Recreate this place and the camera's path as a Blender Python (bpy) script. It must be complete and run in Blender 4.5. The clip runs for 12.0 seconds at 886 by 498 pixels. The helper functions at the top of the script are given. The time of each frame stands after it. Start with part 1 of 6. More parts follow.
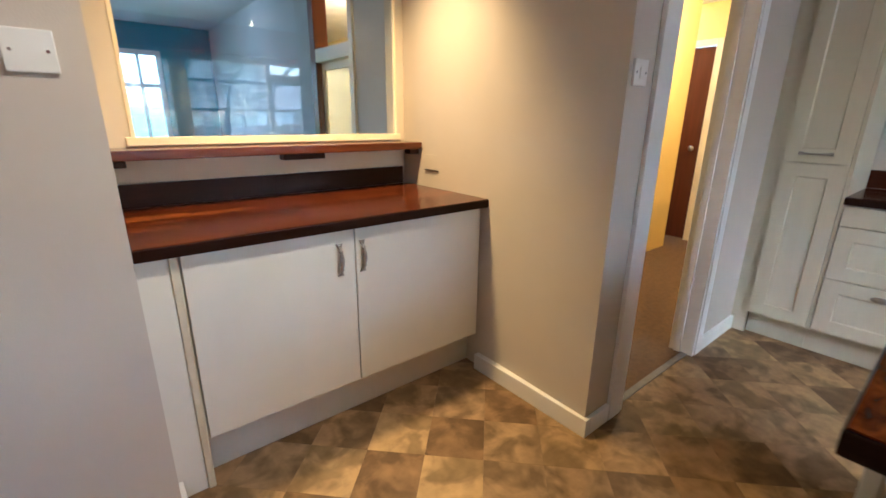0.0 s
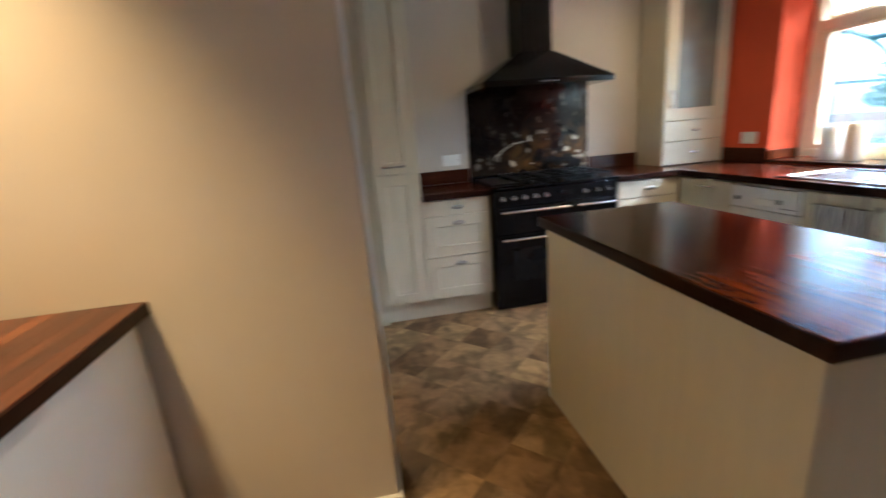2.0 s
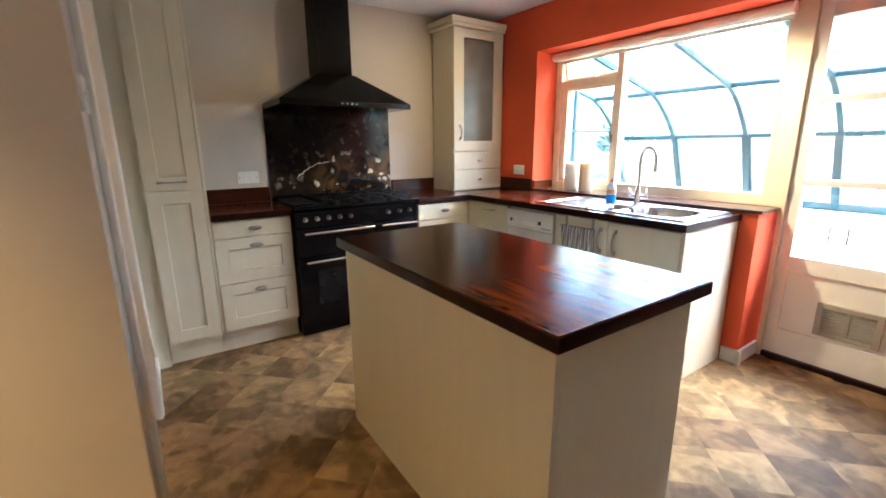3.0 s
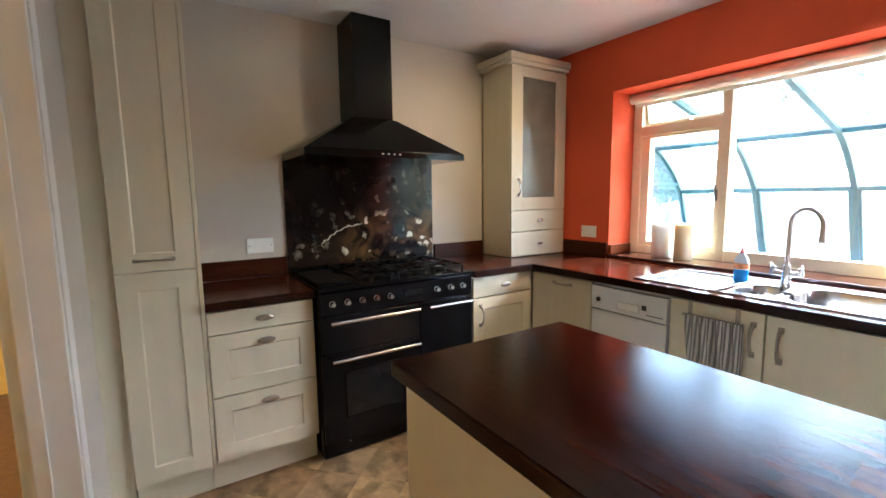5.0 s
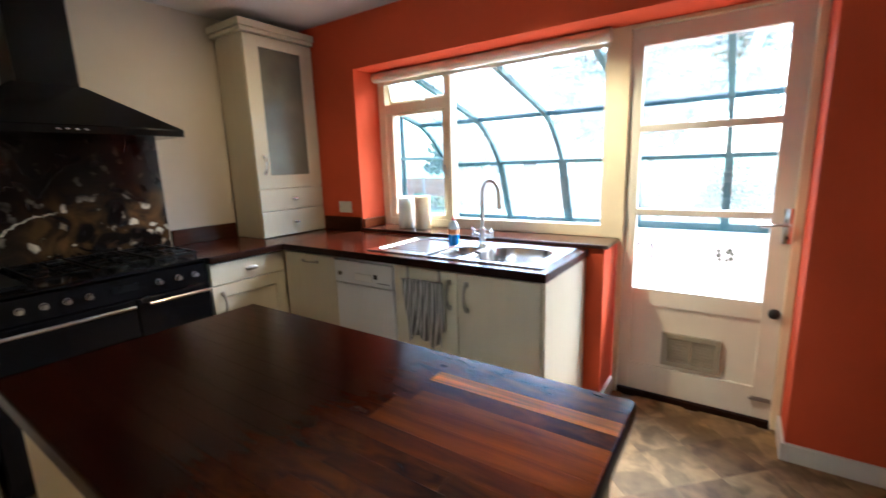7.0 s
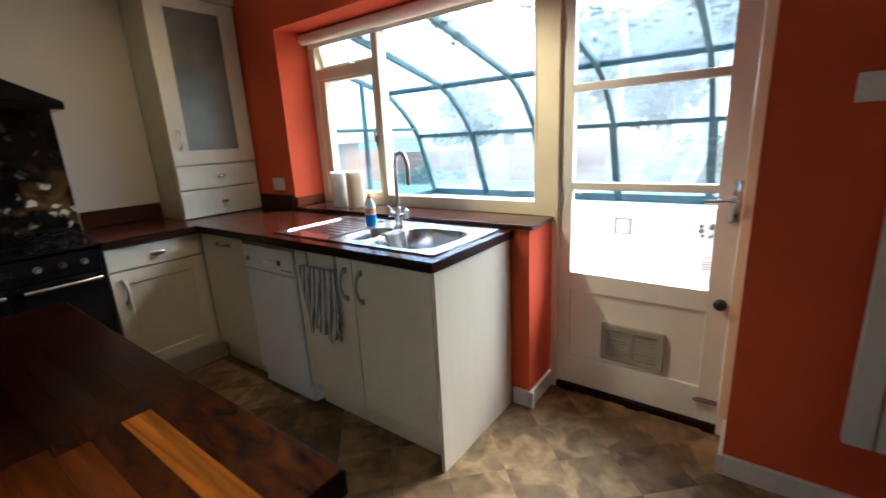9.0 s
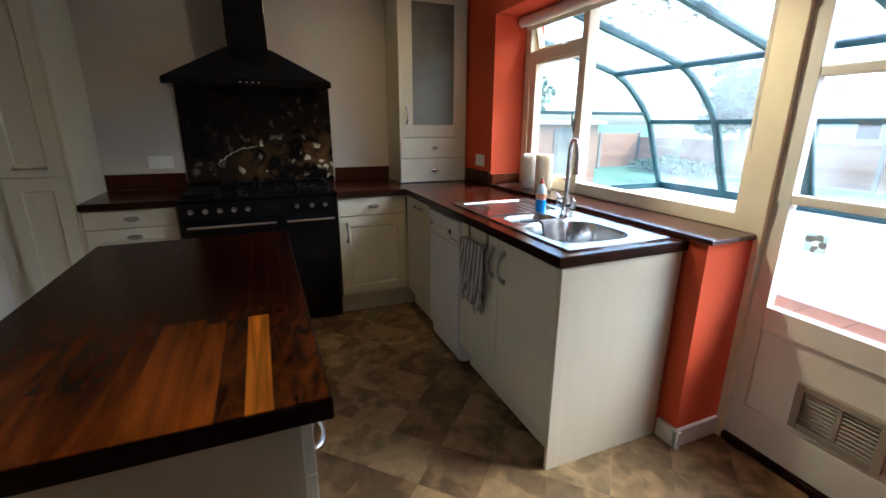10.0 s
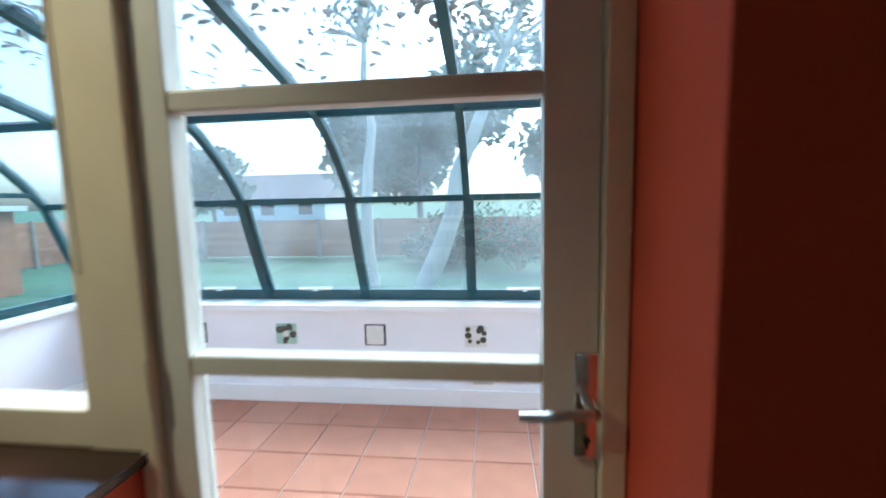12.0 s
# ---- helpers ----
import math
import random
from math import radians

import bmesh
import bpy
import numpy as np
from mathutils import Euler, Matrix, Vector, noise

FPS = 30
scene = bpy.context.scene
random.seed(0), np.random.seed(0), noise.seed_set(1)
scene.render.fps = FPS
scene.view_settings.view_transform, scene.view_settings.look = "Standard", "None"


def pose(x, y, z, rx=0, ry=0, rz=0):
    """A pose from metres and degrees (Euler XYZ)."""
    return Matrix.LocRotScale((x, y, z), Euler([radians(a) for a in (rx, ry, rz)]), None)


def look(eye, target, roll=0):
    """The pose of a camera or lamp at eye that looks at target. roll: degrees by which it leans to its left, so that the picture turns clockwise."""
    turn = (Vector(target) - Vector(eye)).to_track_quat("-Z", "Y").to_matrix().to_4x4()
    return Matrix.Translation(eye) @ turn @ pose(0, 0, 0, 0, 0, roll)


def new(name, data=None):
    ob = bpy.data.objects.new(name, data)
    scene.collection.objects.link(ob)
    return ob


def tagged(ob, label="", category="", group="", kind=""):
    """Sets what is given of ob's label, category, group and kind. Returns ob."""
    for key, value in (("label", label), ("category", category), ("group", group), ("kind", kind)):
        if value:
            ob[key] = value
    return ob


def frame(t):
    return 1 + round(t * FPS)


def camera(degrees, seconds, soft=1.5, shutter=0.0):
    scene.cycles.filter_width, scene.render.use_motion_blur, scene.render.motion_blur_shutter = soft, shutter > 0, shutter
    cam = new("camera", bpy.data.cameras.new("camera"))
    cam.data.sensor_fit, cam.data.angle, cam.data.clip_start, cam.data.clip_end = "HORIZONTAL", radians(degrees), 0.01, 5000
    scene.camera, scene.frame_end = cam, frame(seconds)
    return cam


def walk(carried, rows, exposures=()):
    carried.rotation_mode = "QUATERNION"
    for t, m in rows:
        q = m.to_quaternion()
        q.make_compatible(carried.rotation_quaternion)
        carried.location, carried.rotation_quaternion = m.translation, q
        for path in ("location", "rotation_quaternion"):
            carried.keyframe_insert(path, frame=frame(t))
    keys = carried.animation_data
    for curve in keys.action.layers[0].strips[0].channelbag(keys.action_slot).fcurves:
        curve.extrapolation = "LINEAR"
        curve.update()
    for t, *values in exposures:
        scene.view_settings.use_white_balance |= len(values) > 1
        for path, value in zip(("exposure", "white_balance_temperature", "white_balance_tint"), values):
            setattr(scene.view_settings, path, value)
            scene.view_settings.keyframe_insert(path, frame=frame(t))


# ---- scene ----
cam = camera(91.3, 12.0, 1.5, 0.5)
PATH = [
    (0, (0.133, -0.096, 1.276), (1.343, 1.387, 0.698), 0.7),
    (0.5, (0.084, 0.162, 1.273), (1.403, 1.518, 0.623), 0.5),
    (0.6, (0.083, 0.223, 1.266), (1.421, 1.572, 0.641), 0.1),
    (1, (0.148, 0.425, 1.278), (1.648, 1.636, 0.746), -2.0),
    (1.5, (0.261, 0.601, 1.298), (2.136, 1.093, 0.806), -1.9),
    (2, (0.277, 0.697, 1.311), (2.181, 0.371, 0.792), -4.7),
    (2.5, (0.229, 0.694, 1.314), (1.959, -0.169, 0.803), -1.9),
    (3, (0.256, 0.614, 1.305), (1.864, -0.482, 0.841), -0.5),
    (3.5, (0.454, 0.498, 1.345), (2.124, -0.553, 1.018), -1.6),
    (3.7, (0.562, 0.472, 1.354), (2.265, -0.544, 1.097), -1.5),
    (5.3, (1.067, 0.416, 1.367), (2.714, -0.689, 1.111), -0.5),
    (5.5, (1.065, 0.388, 1.388), (2.654, -0.792, 1.102), -1.1),
    (6, (1.017, 0.33, 1.389), (2.438, -1.062, 1.177), -1.6),
    (6.5, (0.863, 0.211, 1.383), (2.155, -1.292, 1.115), -2.1),
    (7, (0.682, 0.11, 1.373), (1.793, -1.509, 0.995), -1.9),
    (7.5, (0.576, 0.054, 1.351), (1.542, -1.638, 0.901), -3.4),
    (7.7, (0.536, 0.035, 1.359), (1.459, -1.68, 0.904), -3.6),
    (9.3, (0.339, -0.527, 1.333), (1.695, -1.899, 0.805), -2.6),
    (9.5, (0.284, -0.577, 1.331), (1.834, -1.719, 0.79), -0.5),
    (10, (0.161, -0.664, 1.354), (1.937, -1.398, 0.798), 0.2),
    (10.5, (0.194, -0.808, 1.327), (1.74, -2.005, 0.903), -2.2),
    (11, (0.379, -1.135, 1.356), (1.362, -2.861, 1.118), -2.1),
    (11.5, (0.51, -1.463, 1.327), (1.018, -3.383, 1.095), -1.6),
    (12, (0.62, -1.803, 1.361), (0.853, -3.777, 1.141), -1.3),
]
EXPOSURES = [(0.0, 4.85, 5020, 10), (0.5, 4.85, 5020, 10), (1.0, 4.75, 5120, 10), (2.0, 4.6, 5180, 10), (2.5, 4.75, 5350, 10), (3.5, 5.0, 5450, 10), (6.0, 4.6, 5500, 9), (7.5, 4.0, 5350, 9), (9.5, 3.5, 5250, 8), (10.5, 3.45, 5250, 8), (11.0, 3.25, 5150, 6), (12.0, 2.25, 5000, 0)]
walk(cam, [(t, look(eye, target, roll)) for t, eye, target, roll in PATH], EXPOSURES)

# ---- light ----
world = bpy.data.worlds.new("overcast_sky")
world.use_nodes = True
scene.world = world
wn, wl = world.node_tree.nodes, world.node_tree.links
sky = wn.new("ShaderNodeTexSky")
sky.sky_type = "NISHITA"
sky.sun_disc = False
sky.sun_elevation = radians(48)
sky.sun_rotation = radians(200)
sky.air_density, sky.dust_density, sky.ozone_density = 1.0, 4.0, 1.0
wn["Background"].inputs["Strength"].default_value = 0.15
wl.new(sky.outputs[0], wn["Background"].inputs["Color"])


def lamp(name, kind, loc, energy, color, target=None, **kw):
    data = bpy.data.lights.new(name, kind)
    data.energy, data.color = energy, color
    if "size" in kw:
        data.shape, data.size, data.size_y = "RECTANGLE", kw["size"][0], kw["size"][1]
    if "radius" in kw:
        data.shadow_soft_size = kw["radius"]
    if "spot" in kw:
        data.spot_size, data.spot_blend = radians(kw["spot"]), kw.get("blend", 0.6)
    if "angle" in kw:
        data.angle = radians(kw["angle"])
    ob = new(name, data)
    ob.matrix_world = look(loc, target) if target else Matrix.Translation(loc)
    return ob


WARM = (1.0, 0.70, 0.32)
lamp("sun", "SUN", (-2, -8, 9), 0.5, (1.0, 0.96, 0.9), (0.4, -1.0, 0), angle=40)
lamp("niche_lamp", "SPOT", (1.16, 1.56, 2.36), 7.2, (1.0, 0.62, 0.23), (1.36, 1.90, 0), spot=96, blend=1.0, radius=0.09)
lamp("niche_lamp", "SPOT", (0.55, 1.56, 2.36), 4.2, (1.0, 0.62, 0.22), (0.55, 1.56, 0), spot=104, blend=1.0, radius=0.09)
lamp("ceiling_lamp", "SPOT", (2.51, -1.45, 2.32), 2.1, WARM, (3.73, -0.9, 0.6), spot=125, blend=1.0, radius=0.05)
# Unseen ceiling spot, added to fill the dresser doors and stub wall.
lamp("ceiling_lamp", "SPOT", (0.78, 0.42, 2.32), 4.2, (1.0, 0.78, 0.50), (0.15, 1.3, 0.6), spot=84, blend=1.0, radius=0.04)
lamp("ceiling_lamp", "SPOT", (1.94, -1.66, 2.32), 10.0, (1.0, 0.80, 0.48), (1.3, -2.45, 1.3), spot=50, blend=1.0, radius=0.05)
# Added fill that brightens the teal and grey walls; no fitting there.
lamp("dining_fill", "POINT", (0.7, 5.0, 2.15), 0.45, (0.92, 0.96, 1.0), radius=0.08)
lamp("hall_lamp", "POINT", (3.9, 1.35, 2.1), 1.7, (1.0, 0.80, 0.5), radius=0.09)
lamp("landing_lamp", "POINT", (2.6, 3.9, 2.2), 5, (1.0, 0.7, 0.36), radius=0.07)


# ---- materials ----
def shader(name, color, rough=0.5, metal=0.0, var=0.12, scale=6.0, bump=0.05, fine=120.0, stretch=(1, 1, 1), coat=0.0, spec=0.5):
    """A surface with broad mottling, fine grain and slight relief."""
    m = bpy.data.materials.new(name)
    m.use_nodes = True
    n, l = m.node_tree.nodes, m.node_tree.links
    b = n["Principled BSDF"]
    co = n.new("ShaderNodeTexCoord")
    mp = n.new("ShaderNodeMapping")
    mp.inputs["Scale"].default_value = stretch
    l.new(co.outputs["Object"], mp.inputs["Vector"])
    big, small = n.new("ShaderNodeTexNoise"), n.new("ShaderNodeTexNoise")
    big.inputs["Scale"].default_value, small.inputs["Scale"].default_value = scale, fine
    big.inputs["Detail"].default_value = 5
    l.new(mp.outputs[0], big.inputs["Vector"])
    l.new(mp.outputs[0], small.inputs["Vector"])
    ramp = n.new("ShaderNodeValToRGB")
    c = Vector(color)
    ramp.color_ramp.elements[0].position, ramp.color_ramp.elements[1].position = 0.3, 0.72
    ramp.color_ramp.elements[0].color = (*(c * (1 - var)), 1)
    ramp.color_ramp.elements[1].color = (*[min(1, v * (1 + var * 0.6)) for v in color], 1)
    l.new(big.outputs["Fac"], ramp.inputs["Fac"])
    l.new(ramp.outputs[0], b.inputs["Base Color"])
    b.inputs["Metallic"].default_value = metal
    b.inputs["Coat Weight"].default_value = coat
    b.inputs["Coat Roughness"].default_value = 0.12
    b.inputs["Specular IOR Level"].default_value = spec
    rr = n.new("ShaderNodeMapRange")
    rr.inputs["To Min"].default_value, rr.inputs["To Max"].default_value = max(0.02, rough * 0.85), min(1, rough * 1.15)
    l.new(big.outputs["Fac"], rr.inputs["Value"])
    l.new(rr.outputs[0], b.inputs["Roughness"])
    if bump:
        bp = n.new("ShaderNodeBump")
        bp.inputs["Strength"].default_value = bump
        bp.inputs["Distance"].default_value = 0.004
        l.new(small.outputs["Fac"], bp.inputs["Height"])
        l.new(bp.outputs[0], b.inputs["Normal"])
    return m


def glass(name, tint=(1, 1, 1), rough=0.0, film=0.0, gloss=0.035):
    """Thin pane: clear through, with a Fresnel gloss."""
    m = bpy.data.materials.new(name)
    m.use_nodes = True
    n, l = m.node_tree.nodes, m.node_tree.links
    n.remove(n["Principled BSDF"])
    tr, gl, mix, lw = n.new("ShaderNodeBsdfTransparent"), n.new("ShaderNodeBsdfGlossy"), n.new("ShaderNodeMixShader"), n.new("ShaderNodeLayerWeight")
    pw, fr = n.new("ShaderNodeMath"), n.new("ShaderNodeMapRange")
    pw.operation = "POWER"
    pw.inputs[1].default_value = 5
    l.new(lw.outputs["Facing"], pw.inputs[0])
    l.new(pw.outputs[0], fr.inputs["Value"])
    fr.inputs["To Min"].default_value, fr.inputs["To Max"].default_value = gloss, 1.0
    tr.inputs["Color"].default_value = (*tint, 1)
    gl.inputs["Roughness"].default_value = rough
    l.new(fr.outputs[0], mix.inputs[0])
    l.new(tr.outputs[0], mix.inputs[1])
    l.new(gl.outputs[0], mix.inputs[2])
    out = mix
    if film:
        # a film of dust and rain marks that scatters the daylight
        dust, tex, co, mr = n.new("ShaderNodeBsdfTranslucent"), n.new("ShaderNodeTexNoise"), n.new("ShaderNodeTexCoord"), n.new("ShaderNodeMapRange")
        dust.inputs["Color"].default_value = (0.85, 0.9, 0.92, 1)
        tex.inputs["Scale"].default_value, tex.inputs["Detail"].default_value = 2.5, 6
        l.new(co.outputs["Object"], tex.inputs["Vector"])
        l.new(tex.outputs["Fac"], mr.inputs["Value"])
        mr.inputs["From Min"].default_value, mr.inputs["From Max"].default_value = 0.3, 0.7
        mr.inputs["To Min"].default_value, mr.inputs["To Max"].default_value = film * 0.5, film * 1.5
        out = n.new("ShaderNodeMixShader")
        l.new(mr.outputs[0], out.inputs[0])
        l.new(mix.outputs[0], out.inputs[1])
        l.new(dust.outputs[0], out.inputs[2])
    l.new(out.outputs[0], n["Material Output"].inputs["Surface"])
    return m


def wood_staves(name, axis, stops, rough=0.25, pale=None, grain_lo=0.55, grain_hi=1.35, figure=(9, 26, 26), clip_at=(0.28, 0.72)):
    """Oiled hardwood: each stave its own tone, grain along one axis."""
    m = shader(name, (0.1, 0.03, 0.02), rough, stretch=(1, 1, 1), bump=0.04, fine=90, spec=0.17)
    n, l = m.node_tree.nodes, m.node_tree.links
    b = n["Principled BSDF"]
    info = n.new("ShaderNodeObjectInfo")
    tone = n.new("ShaderNodeValToRGB")
    tone.color_ramp.interpolation = "LINEAR"
    els = tone.color_ramp.elements
    els[0].position, els[0].color = stops[0][0], (*stops[0][1], 1)
    els[1].position, els[1].color = stops[-1][0], (*stops[-1][1], 1)
    for p, c in stops[1:-1]:
        e = els.new(p)
        e.color = (*c, 1)
    l.new(info.outputs["Random"], tone.inputs["Fac"])
    mp = n["Mapping"]
    mp.inputs["Scale"].default_value = (2.2, 40, 40) if axis == "x" else (40, 2.2, 40)
    grain = n.new("ShaderNodeTexNoise")
    grain.inputs["Scale"].default_value, grain.inputs["Detail"].default_value, grain.inputs["Distortion"].default_value = 1.6, 6, 0.6
    l.new(mp.outputs[0], grain.inputs["Vector"])
    gr = n.new("ShaderNodeMapRange")
    gr.inputs["From Min"].default_value, gr.inputs["From Max"].default_value = 0.3, 0.7
    gr.inputs["To Min"].default_value, gr.inputs["To Max"].default_value = grain_lo, grain_hi
    l.new(grain.outputs["Fac"], gr.inputs["Value"])
    mul = n.new("ShaderNodeVectorMath")
    mul.operation = "SCALE"
    l.new(tone.outputs[0], mul.inputs[0])
    l.new(gr.outputs[0], mul.inputs["Scale"])
    last = mul
    if pale:
        # boards redden towards one end: rippled figure, with its sheen put into the colour
        sep, ramp, wave, amt, mix = n.new("ShaderNodeSeparateXYZ"), n.new("ShaderNodeMapRange"), n.new("ShaderNodeTexNoise"), n.new("ShaderNodeMath"), n.new("ShaderNodeMix")
        co = n["Texture Coordinate"]
        l.new(co.outputs["Object"], sep.inputs[0])
        ramp.inputs["From Min"].default_value, ramp.inputs["From Max"].default_value = pale[0], pale[1]
        ramp.inputs["To Min"].default_value, ramp.inputs["To Max"].default_value = 0.0, 1.0
        l.new(sep.outputs["X"], ramp.inputs["Value"])
        fig = n.new("ShaderNodeMapping")
        fig.inputs["Scale"].default_value = figure
        l.new(co.outputs["Object"], fig.inputs["Vector"])
        wave.inputs["Scale"].default_value, wave.inputs["Detail"].default_value, wave.inputs["Distortion"].default_value = 1.3, 4, 1.0
        l.new(fig.outputs[0], wave.inputs["Vector"])
        clip = n.new("ShaderNodeMapRange")
        clip.inputs["From Min"].default_value, clip.inputs["From Max"].default_value = clip_at
        l.new(wave.outputs["Fac"], clip.inputs["Value"])
        amt.operation = "MULTIPLY"
        l.new(ramp.outputs[0], amt.inputs[0])
        l.new(clip.outputs[0], amt.inputs[1])
        mix.data_type = "RGBA"
        mix.inputs["B"].default_value = (*pale[2], 1)
        l.new(amt.outputs[0], mix.inputs["Factor"])
        l.new(mul.outputs[0], mix.inputs["A"])
        l.new(mix.outputs["Result"], b.inputs["Base Color"])
    else:
        l.new(last.outputs[0], b.inputs["Base Color"])
    return m


def slate_vinyl(name, per_island=False):
    """Stone-patterned vinyl: each square its own tone with veined blotches."""
    m = shader(name, (0.3, 0.2, 0.12), 0.58, bump=0.08, fine=60, spec=0.2)
    n, l = m.node_tree.nodes, m.node_tree.links
    b = n["Principled BSDF"]
    if per_island:
        rnd = n.new("ShaderNodeNewGeometry").outputs["Random Per Island"]
    else:
        rnd = n.new("ShaderNodeObjectInfo").outputs["Random"]
    tone = n.new("ShaderNodeValToRGB")
    els = tone.color_ramp.elements
    els[0].position, els[0].color = 0.0, (0.172, 0.102, 0.046, 1)
    els[1].position, els[1].color = 1.0, (0.37, 0.246, 0.112, 1)
    for p, c in ((0.2, (0.205, 0.123, 0.057)), (0.36, (0.285, 0.178, 0.083)), (0.6, (0.32, 0.207, 0.093)), (0.8, (0.24, 0.155, 0.08))):
        els.new(p).color = (*c, 1)
    l.new(rnd, tone.inputs["Fac"])
    geo = n.new("ShaderNodeNewGeometry")
    blot, vein = n.new("ShaderNodeTexNoise"), n.new("ShaderNodeTexNoise")
    blot.inputs["Scale"].default_value, blot.inputs["Detail"].default_value, blot.inputs["Distortion"].default_value = 6.5, 3, 0.5
    vein.inputs["Scale"].default_value, vein.inputs["Detail"].default_value = 18, 4
    off = n.new("ShaderNodeVectorMath")
    off.operation = "MULTIPLY_ADD"
    comb = n.new("ShaderNodeCombineXYZ")
    for k in range(3):
        l.new(rnd, comb.inputs[k])
    l.new(comb.outputs[0], off.inputs[0])
    off.inputs[1].default_value = (7, 5, 3)
    l.new(geo.outputs["Position"], off.inputs[2])
    l.new(off.outputs[0], blot.inputs["Vector"])
    l.new(off.outputs[0], vein.inputs["Vector"])
    r1, r2 = n.new("ShaderNodeMapRange"), n.new("ShaderNodeMapRange")
    for r, a, z, lo, hi in ((r1, 0.42, 0.56, 0.60, 1.12), (r2, 0.3, 0.7, 0.8, 1.2)):
        r.inputs["From Min"].default_value, r.inputs["From Max"].default_value = a, z
        r.inputs["To Min"].default_value, r.inputs["To Max"].default_value = lo, hi
    l.new(blot.outputs["Fac"], r1.inputs["Value"])
    l.new(vein.outputs["Fac"], r2.inputs["Value"])
    mu = n.new("ShaderNodeMath")
    mu.operation = "MULTIPLY"
    l.new(r1.outputs[0], mu.inputs[0])
    l.new(r2.outputs[0], mu.inputs[1])
    sc = n.new("ShaderNodeVectorMath")
    sc.operation = "SCALE"
    l.new(tone.outputs[0], sc.inputs[0])
    l.new(mu.outputs[0], sc.inputs["Scale"])
    l.new(sc.outputs[0], b.inputs["Base Color"])
    return m


def marble(name):
    """Near-black marble with tan clouds and pale veins in its lower half."""
    m = shader(name, (0.012, 0.010, 0.009), 0.12, bump=0.0, spec=0.25)
    n, l = m.node_tree.nodes, m.node_tree.links
    b = n["Principled BSDF"]
    co = n["Texture Coordinate"]
    cloud, wob, edge = n.new("ShaderNodeTexNoise"), n.new("ShaderNodeTexNoise"), n.new("ShaderNodeTexVoronoi")
    cloud.inputs["Scale"].default_value, cloud.inputs["Detail"].default_value, cloud.inputs["Distortion"].default_value = 5.5, 8, 1.4
    wob.inputs["Scale"].default_value, wob.inputs["Detail"].default_value = 16, 6
    edge.feature, edge.inputs["Scale"].default_value = "F1", 17.0
    l.new(co.outputs["Object"], cloud.inputs["Vector"])
    l.new(co.outputs["Object"], wob.inputs["Vector"])
    mad = n.new("ShaderNodeVectorMath")
    mad.operation = "MULTIPLY_ADD"
    l.new(wob.outputs["Color"], mad.inputs[0])
    mad.inputs[1].default_value = (0.10, 0.10, 0.10)
    l.new(co.outputs["Object"], mad.inputs[2])
    l.new(mad.outputs[0], edge.inputs["Vector"])
    sep = n.new("ShaderNodeSeparateXYZ")
    l.new(co.outputs["Object"], sep.inputs[0])
    low = n.new("ShaderNodeMapRange")
    low.inputs["From Min"].default_value, low.inputs["From Max"].default_value = 1.34, 1.12
    low.inputs["To Min"].default_value, low.inputs["To Max"].default_value = 0.05, 1.0
    l.new(sep.outputs["Z"], low.inputs["Value"])
    vr, cr = n.new("ShaderNodeMapRange"), n.new("ShaderNodeMapRange")
    vr.inputs["From Min"].default_value, vr.inputs["From Max"].default_value = 0.46, 0.30
    l.new(edge.outputs["Distance"], vr.inputs["Value"])
    cr.inputs["From Min"].default_value, cr.inputs["From Max"].default_value = 0.43, 0.68
    l.new(cloud.outputs["Fac"], cr.inputs["Value"])
    f1, f2, f3 = n.new("ShaderNodeMath"), n.new("ShaderNodeMath"), n.new("ShaderNodeMath")
    for f in (f1, f2, f3):
        f.operation = "MULTIPLY"
    l.new(cr.outputs[0], f1.inputs[0])
    # only some cells carry a pale blotch
    pick, chan, keep = n.new("ShaderNodeMath"), n.new("ShaderNodeSeparateColor"), n.new("ShaderNodeMath")
    pick.operation, keep.operation = "GREATER_THAN", "MULTIPLY"
    pick.inputs[1].default_value = 0.58
    l.new(edge.outputs["Color"], chan.inputs[0])
    l.new(chan.outputs[0], pick.inputs[0])
    l.new(pick.outputs[0], keep.inputs[0])
    l.new(vr.outputs[0], keep.inputs[1])
    l.new(keep.outputs[0], f2.inputs[0])
    l.new(f1.outputs[0], f2.inputs[1])
    side = n.new("ShaderNodeMapRange")
    side.inputs["From Min"].default_value, side.inputs["From Max"].default_value = -0.45, -0.72
    side.inputs["To Min"].default_value, side.inputs["To Max"].default_value = 0.12, 1.0
    l.new(sep.outputs["Y"], side.inputs["Value"])
    both = n.new("ShaderNodeMath")
    both.operation = "MULTIPLY"
    l.new(low.outputs[0], both.inputs[0])
    l.new(side.outputs[0], both.inputs[1])
    l.new(both.outputs[0], f1.inputs[1])
    # the arc-shaped vein
    sy, sz, comb, dist = n.new("ShaderNodeMath"), n.new("ShaderNodeMath"), n.new("ShaderNodeCombineXYZ"), n.new("ShaderNodeVectorMath")
    sy.operation, sz.operation, dist.operation = "MULTIPLY_ADD", "ADD", "LENGTH"
    sy.inputs[1].default_value, sy.inputs[2].default_value = 0.67, 0.415
    sz.inputs[1].default_value = -1.02
    l.new(sep.outputs["Y"], sy.inputs[0])
    l.new(sep.outputs["Z"], sz.inputs[0])
    l.new(sy.outputs[0], comb.inputs["X"])
    l.new(sz.outputs[0], comb.inputs["Y"])
    l.new(comb.outputs[0], dist.inputs[0])
    rough_r, off_r, arc, mask = n.new("ShaderNodeMath"), n.new("ShaderNodeMath"), n.new("ShaderNodeMapRange"), n.new("ShaderNodeMapRange")
    rough_r.operation, off_r.operation = "MULTIPLY_ADD", "ABSOLUTE"
